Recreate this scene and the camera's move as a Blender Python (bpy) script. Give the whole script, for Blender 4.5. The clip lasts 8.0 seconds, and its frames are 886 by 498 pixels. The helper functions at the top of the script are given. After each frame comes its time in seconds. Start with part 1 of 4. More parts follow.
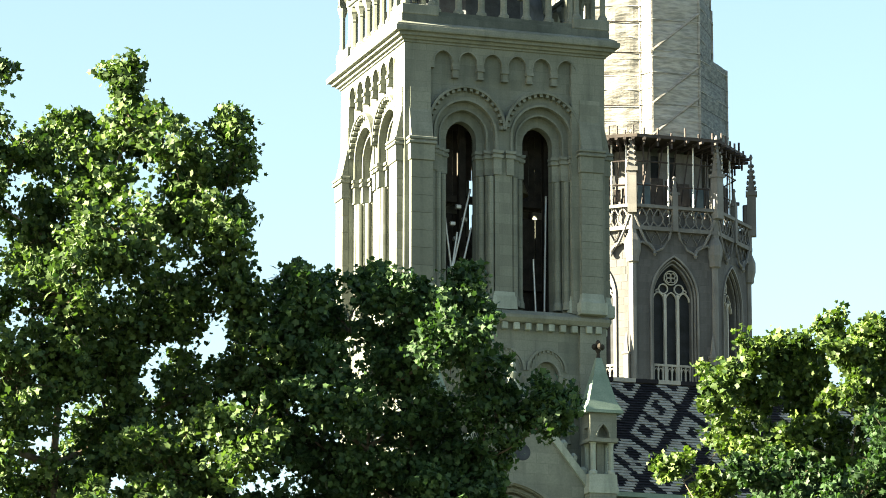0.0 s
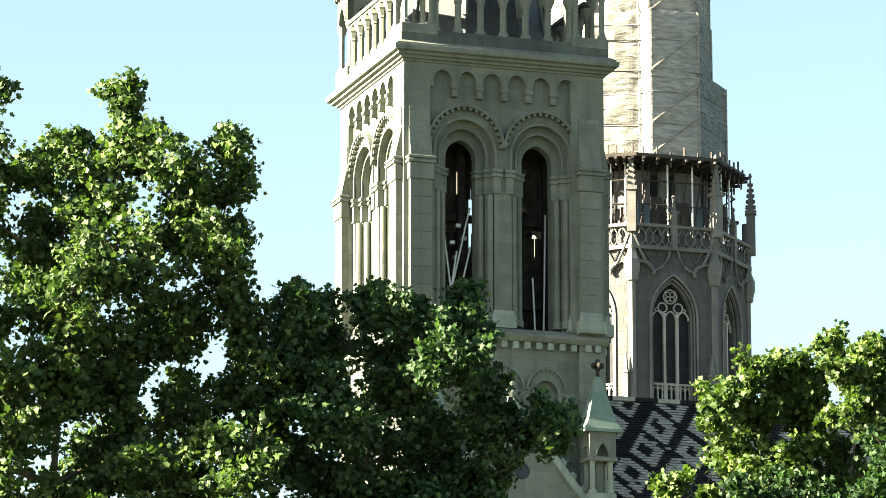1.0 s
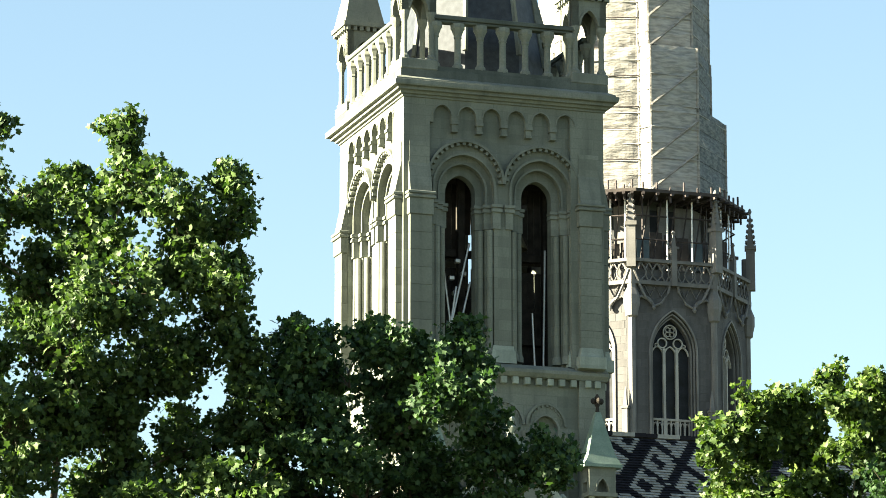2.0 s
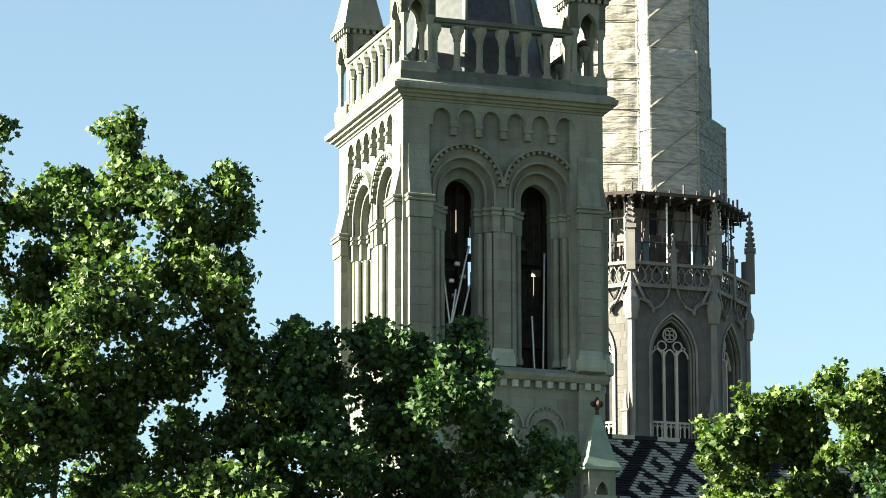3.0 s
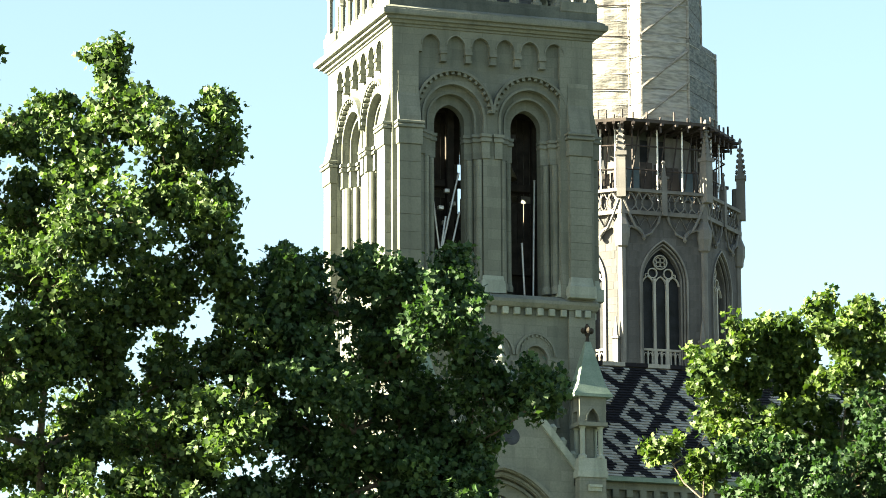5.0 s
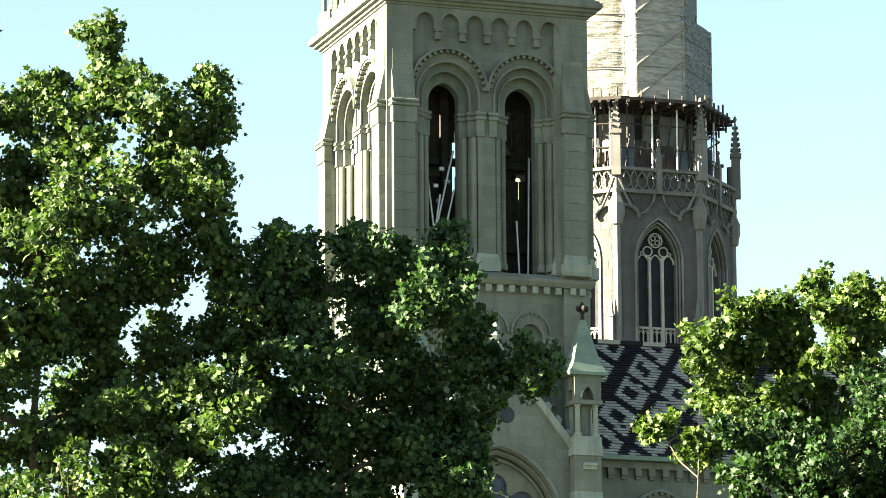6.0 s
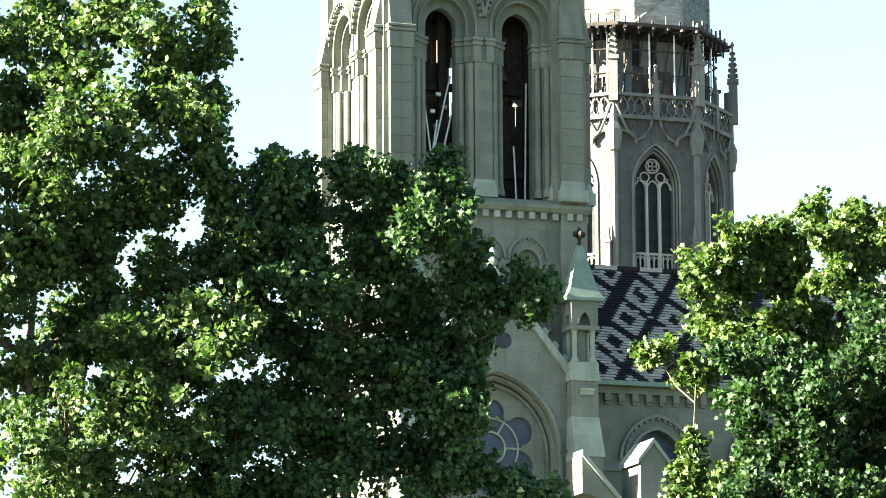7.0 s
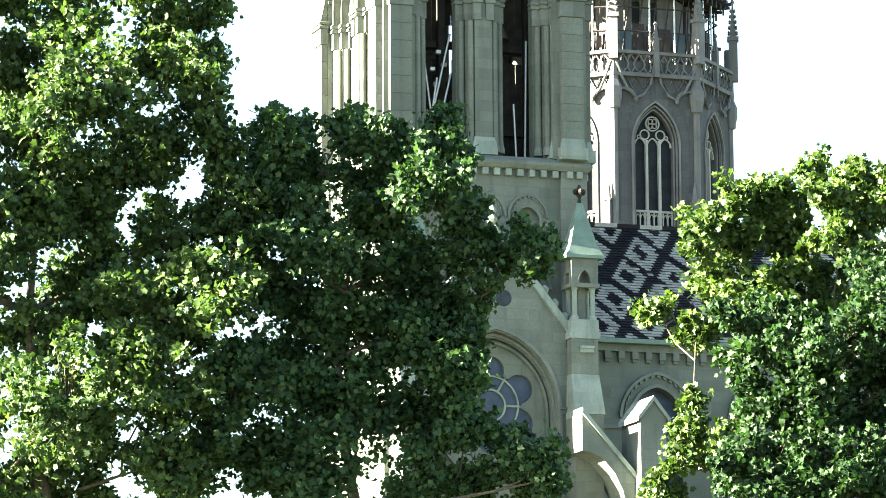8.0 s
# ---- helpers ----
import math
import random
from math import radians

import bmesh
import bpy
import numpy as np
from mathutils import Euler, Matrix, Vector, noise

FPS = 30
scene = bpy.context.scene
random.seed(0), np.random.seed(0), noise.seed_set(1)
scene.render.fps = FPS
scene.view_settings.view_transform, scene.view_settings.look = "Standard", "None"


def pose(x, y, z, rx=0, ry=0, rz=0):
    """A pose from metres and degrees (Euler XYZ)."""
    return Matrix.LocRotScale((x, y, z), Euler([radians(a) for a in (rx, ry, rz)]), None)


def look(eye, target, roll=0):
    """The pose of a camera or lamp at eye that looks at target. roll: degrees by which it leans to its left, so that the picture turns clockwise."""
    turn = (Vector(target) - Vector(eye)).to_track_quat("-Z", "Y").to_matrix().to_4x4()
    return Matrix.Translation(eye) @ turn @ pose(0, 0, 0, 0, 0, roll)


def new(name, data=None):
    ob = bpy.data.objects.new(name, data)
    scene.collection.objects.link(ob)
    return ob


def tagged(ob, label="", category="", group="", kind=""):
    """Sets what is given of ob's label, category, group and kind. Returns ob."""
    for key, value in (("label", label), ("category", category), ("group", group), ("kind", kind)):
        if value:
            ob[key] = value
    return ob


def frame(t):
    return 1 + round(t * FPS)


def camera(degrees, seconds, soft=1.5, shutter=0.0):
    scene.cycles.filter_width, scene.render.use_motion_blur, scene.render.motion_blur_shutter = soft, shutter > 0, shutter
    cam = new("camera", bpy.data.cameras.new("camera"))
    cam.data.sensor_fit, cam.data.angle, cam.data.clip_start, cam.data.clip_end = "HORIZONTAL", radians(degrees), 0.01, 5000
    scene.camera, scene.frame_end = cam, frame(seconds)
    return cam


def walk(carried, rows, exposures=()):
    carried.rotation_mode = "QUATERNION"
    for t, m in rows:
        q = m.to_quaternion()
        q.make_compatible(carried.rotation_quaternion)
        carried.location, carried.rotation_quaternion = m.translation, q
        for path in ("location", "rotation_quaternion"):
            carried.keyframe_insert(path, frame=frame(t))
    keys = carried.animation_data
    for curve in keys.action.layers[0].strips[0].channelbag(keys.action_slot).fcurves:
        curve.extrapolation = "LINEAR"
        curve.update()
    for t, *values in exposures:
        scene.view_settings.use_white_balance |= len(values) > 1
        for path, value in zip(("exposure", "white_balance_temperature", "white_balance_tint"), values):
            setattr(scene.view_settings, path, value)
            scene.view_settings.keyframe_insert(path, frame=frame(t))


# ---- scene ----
cam = camera(12.0, 8.0, soft=0.6)
# seconds, x, y, pitch, yaw, roll
ROWS = [
    (0.0, 0.0, 0.0, 12.0996, 0.0137, 0.016), (0.5, 0.0, 0.0, 12.1835, 0.0088, 0.017),
    (1.0, 0.0, 0.0, 12.3561, 0.0046, 0.012), (1.5, 0.0, 0.0, 12.5879, 0.0019, 0.011),
    (2.0, 0.0, 0.0, 12.8378, 0.0, 0.0), (2.2, 0.002, 0.015, 12.9344, 0.0, -0.01),
    (3.3, 0.012, 0.096, 12.7935, -0.0145, -0.06), (3.5, 0.017, 0.14, 12.6847, -0.0268, -0.071),
    (4.0, 0.031, 0.249, 12.3689, -0.0572, -0.107), (4.5, 0.045, 0.359, 12.0947, -0.0879, -0.15),
    (4.7, 0.05, 0.403, 12.0086, -0.102, -0.17), (5.8, 0.081, 0.644, 11.7211, -0.183, -0.3),
    (6.0, 0.086, 0.688, 11.636, -0.1901, -0.314), (6.5, 0.093, 0.744, 11.2471, -0.2117, -0.326),
    (7.0, 0.1, 0.8, 10.6311, -0.2228, -0.318), (7.5, 0.1, 0.8, 10.2049, -0.2221, -0.338),
    (8.0, 0.1, 0.8, 10.0561, -0.2197, -0.35),
]
# seconds, stops, kelvin, tint
EXPOSURES = [(0.0, 2.76, 7200, 1), (1.0, 2.76, 7200, 1), (2.2, 2.46, 6850, 1), (3.3, 2.31, 6750, 0), (3.8, 2.43, 6850, 0), (4.5, 2.69, 7150, 1), (6.0, 2.81, 7150, 1), (6.6, 2.91, 6850, 1), (7.2, 3.26, 6500, 1), (8.0, 3.56, 6600, 2)]
walk(cam, [(t, pose(x, y, 1.6, 90 + pitch, 0, yaw) @ pose(0, 0, 0, 0, 0, roll)) for t, x, y, pitch, yaw, roll in ROWS], EXPOSURES)

# ---- sky and sun: a clear morning, the low sun on the left ----
SUN_AZ, SUN_EL = radians(192), radians(22)      # azimuth counted from +x towards +y
world = bpy.data.worlds.new("sky")
scene.world = world
world.use_nodes = True
wt = world.node_tree
sky = wt.nodes.new("ShaderNodeTexSky")
sky.sky_type, sky.sun_disc = "NISHITA", False
sky.sun_elevation, sky.sun_rotation = SUN_EL, radians(90) - SUN_AZ
sky.altitude, sky.air_density, sky.dust_density, sky.ozone_density = 500, 1.0, 0.7, 0.5
wt.links.new(sky.outputs[0], wt.nodes["Background"].inputs[0])
wt.nodes["Background"].inputs[1].default_value = 0.05
sun = new("sun", bpy.data.lights.new("sun", "SUN"))
sun.data.energy, sun.data.angle, sun.data.color = 10.5, radians(0.53), (1.0, 0.88, 0.7)
to_sun = Vector((math.cos(SUN_AZ) * math.cos(SUN_EL), math.sin(SUN_AZ) * math.cos(SUN_EL), math.sin(SUN_EL)))
sun.matrix_world = look((0, 0, 120), Vector((0, 0, 120)) - to_sun)


# ---- materials ----
class Mat:
    """A small builder for node materials."""

    def __init__(self, name, rough=0.8, metal=0.0):
        self.m = bpy.data.materials.new(name)
        self.m.use_nodes = True
        self.t = self.m.node_tree
        self.b = self.t.nodes["Principled BSDF"]
        self.b.inputs["Roughness"].default_value = rough
        self.b.inputs["Metallic"].default_value = metal
        self.b.inputs["Specular IOR Level"].default_value = 0.2
        self.co = self.node("ShaderNodeTexCoord").outputs["Object"]

    def node(self, kind, **inputs):
        n = self.t.nodes.new(kind)
        for k, v in inputs.items():
            self.put(n.inputs[k.replace("_", " ")], v)
        return n

    def put(self, socket, v):
        if isinstance(v, bpy.types.NodeSocket):
            self.t.links.new(v, socket)
        else:
            socket.default_value = v

    def noise(self, scale, detail=4.0, vec=None):
        return self.node("ShaderNodeTexNoise", Vector=vec or self.co, Scale=scale, Detail=detail).outputs["Fac"]

    def ramp(self, fac, stops):
        r = self.node("ShaderNodeValToRGB", Fac=fac)
        e = r.color_ramp.elements
        while len(e) < len(stops):
            e.new(0.5)
        for el, (p, c) in zip(e, stops):
            el.position, el.color = p, (*c, 1) if len(c) == 3 else c
        return r.outputs["Color"]

    def mix(self, fac, a, b, mode="MIX"):
        n = self.t.nodes.new("ShaderNodeMix")
        n.data_type, n.blend_type = "RGBA", mode
        for i, v in ((0, fac), (6, a), (7, b)):
            self.put(n.inputs[i], (*v, 1) if isinstance(v, tuple) and len(v) == 3 else v)
        return n.outputs[2]

    def bump(self, height, strength, dist):
        n = self.node("ShaderNodeBump", Height=height, Strength=strength, Distance=dist)
        self.t.links.new(n.outputs[0], self.b.inputs["Normal"])

    def colour(self, c):
        self.put(self.b.inputs["Base Color"], (*c, 1) if isinstance(c, tuple) else c)
        return self.m


def grey(v):
    return (v, v, v)


def stone(name, dark, light, stain, course=0.42, block=0.95, joint=0.75, rough=0.85):
    """Ashlar: courses with thin joints, blotches at two scales, dark run-off streaks."""
    k = Mat(name, rough)
    s = k.node("ShaderNodeSeparateXYZ", Vector=k.co)
    add = k.t.nodes.new("ShaderNodeMath")
    k.put(add.inputs[0], s.outputs[0]), k.put(add.inputs[1], s.outputs[1])
    flat = k.node("ShaderNodeCombineXYZ", X=add.outputs[0], Y=s.outputs[2])
    br = k.node("ShaderNodeTexBrick", Vector=flat.outputs[0], Scale=1.0)
    for key, v in (("Mortar Size", 0.018), ("Mortar Smooth", 0.4), ("Brick Width", block), ("Row Height", course), ("Bias", 0.0)):
        br.inputs[key].default_value = v
    br.inputs["Color1"].default_value, br.inputs["Color2"].default_value = (*grey(0.7), 1), (*grey(1.0), 1)
    br.inputs["Mortar"].default_value = (*grey(joint), 1)
    c = k.ramp(k.noise(0.55, 6), [(0.3, dark), (0.7, light)])
    c = k.mix(0.7, c, br.outputs["Color"], "MULTIPLY")
    c = k.mix(0.5, c, k.ramp(k.node("ShaderNodeObjectInfo").outputs["Random"], [(0.0, grey(0.72)), (1.0, grey(1.12))]), "MULTIPLY")
    streak = k.node("ShaderNodeMapping", Vector=k.co)
    streak.inputs["Scale"].default_value = (2.2, 2.2, 0.22)
    c = k.mix(k.ramp(k.noise(1.3, 5, streak.outputs[0]), [(0.5, grey(0.0)), (0.78, grey(0.55))]), c, stain)
    c = k.mix(k.ramp(k.noise(14, 3), [(0.35, grey(0.0)), (0.75, grey(0.3))]), c, stain)
    h = k.mix(0.5, k.noise(22, 4), br.outputs["Fac"], "SUBTRACT")
    k.bump(h, 0.3, 0.006)
    return k.colour(c)


SANDSTONE = stone("green_sandstone", (0.145, 0.157, 0.134), (0.208, 0.222, 0.192), (0.06, 0.072, 0.062), joint=0.72)
TRIM = stone("trim_sandstone", (0.145, 0.158, 0.136), (0.217, 0.231, 0.203), (0.055, 0.068, 0.06), 0.6, 1.3, 0.85)
PALE = stone("weathered_capping_stone", (0.24, 0.275, 0.24), (0.33, 0.365, 0.325), (0.1, 0.125, 0.108), 0.5, 1.1, 0.85)
# real weathering on the parapet; shade under the deck on the cathedral's upper stage
WEATHERED_AND_SHADED = stone("blackened_and_shaded_stone", (0.06, 0.072, 0.066), (0.125, 0.14, 0.125), (0.03, 0.037, 0.034), 0.6, 1.3, 0.85)
GREYSTONE = stone("grey_limestone", (0.083, 0.083, 0.086), (0.13, 0.129, 0.132), (0.043, 0.043, 0.045), 0.48, 1.0, 0.8)
TRACERY = stone("pale_tracery_stone", (0.34, 0.33, 0.31), (0.46, 0.45, 0.42), (0.16, 0.155, 0.15), 0.9, 1.6, 0.92)
GREYTRIM = stone("grey_carved_stone", (0.13, 0.129, 0.129), (0.21, 0.208, 0.206), (0.065, 0.063, 0.06), 0.9, 1.6, 0.92)


def plain(name, a, b, scale=3.0, rough=0.7, metal=0.0, relief=0.2, grain=0.01):
    k = Mat(name, rough, metal)
    c = k.ramp(k.noise(scale, 5), [(0.3, a), (0.7, b)])
    c = k.mix(k.ramp(k.noise(scale * 9, 3), [(0.4, grey(0.0)), (0.8, grey(0.4))]), c, tuple(x * 0.6 for x in a))
    k.bump(k.noise(scale * 12, 4), relief, grain)
    return k.colour(c)


SLATE = plain("blue_grey_slate", (0.022, 0.027, 0.035), (0.045, 0.053, 0.065), 4, 0.6)
COPPER = plain("green_copper", (0.12, 0.175, 0.145), (0.185, 0.245, 0.21), 2, 0.6)
DARKWOOD = plain("dark_old_timber", (0.018, 0.016, 0.014), (0.042, 0.037, 0.032), 3, 0.8)
STEEL = plain("galvanised_steel", (0.45, 0.45, 0.44), (0.6, 0.6, 0.58), 6, 0.45, 0.6)
RUST = plain("dark_scaffold_tube", (0.03, 0.026, 0.026), (0.07, 0.06, 0.06), 6, 0.6, 0.3)
PLANK = plain("scaffold_planks", (0.03, 0.026, 0.025), (0.07, 0.06, 0.056), 2, 0.85)
GLASS = plain("leaded_window_glass", (0.035, 0.045, 0.075), (0.065, 0.08, 0.12), 2.2, 0.45, 0.0, 0.4, 0.02)
BRONZE = plain("bell_bronze", (0.09, 0.075, 0.04), (0.14, 0.12, 0.07), 3, 0.45, 0.8)
BARK = plain("grey_brown_bark", (0.07, 0.058, 0.045), (0.16, 0.135, 0.105), 5, 0.9, 0.0, 0.8, 0.03)
TWIG = plain("twig_bark", (0.05, 0.04, 0.028), (0.09, 0.075, 0.05), 5, 0.9)
GRASS = plain("grass_and_earth", (0.026, 0.034, 0.02), (0.045, 0.052, 0.03), 0.4, 0.95, 0.0, 0.6, 0.04)


def leaf_material(name, dark, light):
    k = Mat(name, 0.55)
    rnd = k.node("ShaderNodeNewGeometry").outputs["Random Per Island"]
    c = k.ramp(rnd, [(0.0, dark), (0.75, light), (1.0, tuple(1.25 * v for v in light))])
    c = k.mix(k.ramp(k.noise(0.6, 3), [(0.35, grey(0.0)), (0.7, grey(0.6))]), c, tuple(0.75 * v for v in dark))
    k.colour(c)
    k.b.inputs["Specular IOR Level"].default_value = 0.22
    tr = k.node("ShaderNodeBsdfTranslucent", Color=k.mix(1.0, c, (1.25, 1.5, 0.55), "MULTIPLY"))
    mx = k.t.nodes.new("ShaderNodeMixShader")
    mx.inputs[0].default_value = 0.25
    k.t.links.new(k.b.outputs[0], mx.inputs[1])
    k.t.links.new(tr.outputs[0], mx.inputs[2])
    k.t.links.new(mx.outputs[0], k.t.nodes["Material Output"].inputs[0])
    return k.m


LEAF = leaf_material("plane_tree_leaf", (0.013, 0.035, 0.013), (0.088, 0.136, 0.045))
LEAF_DARK = leaf_material("dark_maple_leaf", (0.011, 0.033, 0.014), (0.06, 0.108, 0.042))
# deep green with shade put into the colour, about half as light
LEAF_DEEP_SHADE = leaf_material("deep_green_shaded_leaf", (0.008, 0.025, 0.01), (0.032, 0.066, 0.024))
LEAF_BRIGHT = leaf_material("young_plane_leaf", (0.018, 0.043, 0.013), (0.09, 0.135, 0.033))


def sheet(name, a, b):
    """White scaffold netting: slightly see-through cloth with seams."""
    k = Mat(name, 0.8)
    w = k.node("ShaderNodeMapping", Vector=k.co)
    w.inputs["Rotation"].default_value = (0.0, radians(40), 0.0)
    w.inputs["Scale"].default_value = (0.45, 1.0, 2.0)
    c = k.ramp(k.noise(3.4, 7, w.outputs[0]), [(0.36, a), (0.64, b)])
    k.bump(k.noise(1.7, 6, w.outputs[0]), 0.7, 0.2)
    k.colour(c)
    tr = k.node("ShaderNodeBsdfTranslucent", Color=k.mix(0.0, c, c))
    mx = k.t.nodes.new("ShaderNodeMixShader")
    mx.inputs[0].default_value = 0.3
    k.t.links.new(k.b.outputs[0], mx.inputs[1])
    k.t.links.new(tr.outputs[0], mx.inputs[2])
    k.t.links.new(mx.outputs[0], k.t.nodes["Material Output"].inputs[0])
    return k.m


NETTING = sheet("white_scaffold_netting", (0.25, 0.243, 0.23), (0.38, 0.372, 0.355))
# same cloth for the right-hand facets, their shade put into a darker blue-grey
NETTING_SHADE = sheet("shaded_blue_grey_netting", (0.12, 0.14, 0.15), (0.24, 0.262, 0.27))
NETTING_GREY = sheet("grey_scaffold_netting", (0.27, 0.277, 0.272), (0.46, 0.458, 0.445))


# ---- mesh helpers ----
def thing(name, m, label, category, group="", kind=""):
    ob = new(name)
    ob.empty_display_size = 0.3
    ob.matrix_basis = m
    return tagged(ob, label, category, group, kind)


def mesh_of(name, bm, material):
    bmesh.ops.remove_doubles(bm, verts=bm.verts, dist=0.0004)
    bmesh.ops.recalc_face_normals(bm, faces=bm.faces)
    me = bpy.data.meshes.new(name)
    bm.to_mesh(me)
    bm.free()
    me.materials.append(material)
    return me


def part(name, bm, material, parent, label="", m=None, kind=""):
    me = bm if isinstance(bm, bpy.types.Mesh) else mesh_of(name, bm, material)
    ob = new(name, me)
    ob.parent = parent
    if m is not None:
        ob.matrix_basis = m
    return tagged(ob, label, kind=kind)


def box(bm, x0, x1, y0, y1, z0, z1, top=None):
    """A block; top: (dx, dy) by which its upper face is drawn in on each side."""
    tx, ty = top or (0, 0)
    v = [bm.verts.new(p) for p in ((x0, y0, z0), (x1, y0, z0), (x1, y1, z0), (x0, y1, z0),
                                   (x0 + tx, y0 + ty, z1), (x1 - tx, y0 + ty, z1), (x1 - tx, y1 - ty, z1), (x0 + tx, y1 - ty, z1))]
    for f in ((0, 3, 2, 1), (4, 5, 6, 7), (0, 1, 5, 4), (1, 2, 6, 5), (2, 3, 7, 6), (3, 0, 4, 7)):
        bm.faces.new([v[i] for i in f])
    return bm


def prism(bm, pts, y0, y1):
    """A polygon of (x, z) points made solid from y0 to y1."""
    a = [bm.verts.new((x, y0, z)) for x, z in pts]
    b = [bm.verts.new((x, y1, z)) for x, z in pts]
    n = len(pts)
    bm.faces.new(a), bm.faces.new(b[::-1])
    for i in range(n):
        bm.faces.new((a[i], b[i], b[(i + 1) % n], a[(i + 1) % n]))
    return bm


def slab(bm, pts, z0, z1, grow=0.0):
    """A plan polygon of (x, y) points from z0 to z1; grow scales the top about its middle."""
    cx, cy = sum(p[0] for p in pts) / len(pts), sum(p[1] for p in pts) / len(pts)
    a = [bm.verts.new((x, y, z0)) for x, y in pts]
    b = [bm.verts.new((cx + (x - cx) * (1 + grow), cy + (y - cy) * (1 + grow), z1)) for x, y in pts]
    n = len(pts)
    bm.faces.new(a[::-1]), bm.faces.new(b)
    for i in range(n):
        bm.faces.new((a[i], a[(i + 1) % n], b[(i + 1) % n], b[i]))
    return bm


def rod(bm, p, q, r, n=6, r2=None):
    p, q = Vector(p), Vector(q)
    d = (q - p).normalized()
    s = d.orthogonal().normalized()
    t = d.cross(s)
    rings = [[bm.verts.new(c + rr * (math.cos(a) * s + math.sin(a) * t)) for a in (2 * math.pi * i / n for i in range(n))]
             for c, rr in ((p, r), (q, r if r2 is None else r2))]
    for i in range(n):
        bm.faces.new((rings[0][i], rings[0][(i + 1) % n], rings[1][(i + 1) % n], rings[1][i]))
    bm.faces.new(rings[0][::-1]), bm.faces.new(rings[1])
    return bm


def lathe(bm, profile, n=12, cx=0.0, cy=0.0):
    """A turned form from (radius, z) pairs."""
    rings = [[bm.verts.new((cx + r * math.cos(2 * math.pi * i / n), cy + r * math.sin(2 * math.pi * i / n), z)) for i in range(n)] for r, z in profile]
    for a, b in zip(rings, rings[1:]):
        for i in range(n):
            bm.faces.new((a[i], a[(i + 1) % n], b[(i + 1) % n], b[i]))
    bm.faces.new(rings[0][::-1]), bm.faces.new(rings[-1])
    return bm


def arch_pts(cx, a, zs, h, n=16):
    """Points of a pointed or round arch, from the left springing to the right one."""
    out = []
    big = (a * a + h * h) / (2 * a)
    for i in range(n + 1):
        x = -a * math.cos(math.pi * i / n)
        c = (big - a) if x < 0 else -(big - a)
        out.append((cx + x, zs + math.sqrt(max(0.0, big * big - (x - c) ** 2))))
    return out


def arch_wall(bm, x0, x1, z0, z1, holes, y0, y1, n=16):
    """A wall slab with arched openings. holes: (cx, half width, sill, springing, rise), left to right."""
    def block(xa, xb, za, zb, ta, tb, ends):
        v = [bm.verts.new(p) for p in ((xa, y0, za), (xb, y0, zb), (xb, y1, zb), (xa, y1, za), (xa, y0, ta), (xb, y0, tb), (xb, y1, tb), (xa, y1, ta))]
        for f in ((0, 3, 2, 1), (4, 5, 6, 7), (0, 1, 5, 4), (2, 3, 7, 6)) + (((3, 0, 4, 7),) if ends[0] else ()) + (((1, 2, 6, 5),) if ends[1] else ()):
            bm.faces.new([v[i] for i in f])
    x = x0
    for cx, a, sill, zs, h in holes:
        block(x, cx - a, z0, z0, z1, z1, (True, True))
        if sill > z0:
            block(cx - a, cx + a, z0, z0, sill, sill, (False, False))
        pts = arch_pts(cx, a, zs, h, n)
        for (xa, za), (xb, zb) in zip(pts, pts[1:]):
            block(xa, xb, za, zb, z1, z1, (False, False))
        x = cx + a
    block(x, x1, z0, z0, z1, z1, (True, True))
    return bm


def arch_band(bm, cx, a, zs, h, width, y0, y1, legs=0.0, n=20):
    """A moulding that follows an arch, of the given width outwards."""
    inner, outer = arch_pts(cx, a, zs, h, n), arch_pts(cx, a + width, zs, h + width, n)
    if legs:
        inner = [(cx - a, zs - legs)] + inner + [(cx + a, zs - legs)]
        outer = [(cx - a - width, zs - legs)] + outer + [(cx + a + width, zs - legs)]
    rows = [[bm.verts.new((x, y, z)) for x, z in pts] for pts, y in ((inner, y0), (outer, y0), (outer, y1), (inner, y1))]
    for k in range(4):
        a_, b_ = rows[k], rows[(k + 1) % 4]
        for i in range(len(a_) - 1):
            bm.faces.new((a_[i], a_[i + 1], b_[i + 1], b_[i]))
    for i in (0, -1):
        bm.faces.new([r[i] for r in rows])
    return bm


def tube(bm, pts, radii, n=7):
    rings = []
    for i, p in enumerate(pts):
        d = (pts[min(i + 1, len(pts) - 1)] - pts[max(i - 1, 0)]).normalized()
        s = d.orthogonal().normalized()
        t = d.cross(s)
        rings.append([bm.verts.new(p + radii[i] * (math.cos(2 * math.pi * k / n) * s + math.sin(2 * math.pi * k / n) * t)) for k in range(n)])
    for a, b in zip(rings, rings[1:]):
        for k in range(n):
            bm.faces.new((a[k], a[(k + 1) % n], b[(k + 1) % n], b[k]))
    bm.faces.new(rings[0][::-1]), bm.faces.new(rings[-1])


def bevelled(bm, w=0.03):
    bmesh.ops.bevel(bm, geom=list(bm.edges), offset=w, segments=1, affect="EDGES")
    return bm


# ---- ground ----
def ground():
    bm = bmesh.new()
    for s, z in ((4000, 0.0),):
        n = 24
        g = [[bm.verts.new((s * (2 * i / n - 1), s * (2 * j / n - 1), z)) for j in range(n + 1)] for i in range(n + 1)]
        for i in range(n):
            for j in range(n):
                bm.faces.new((g[i][j], g[i + 1][j], g[i + 1][j + 1], g[i][j + 1]))
    ob = new("ground", mesh_of("ground", bm, GRASS))
    tagged(ob, "grassy ground under the trees and churches", "ground", kind="structure")


ground()

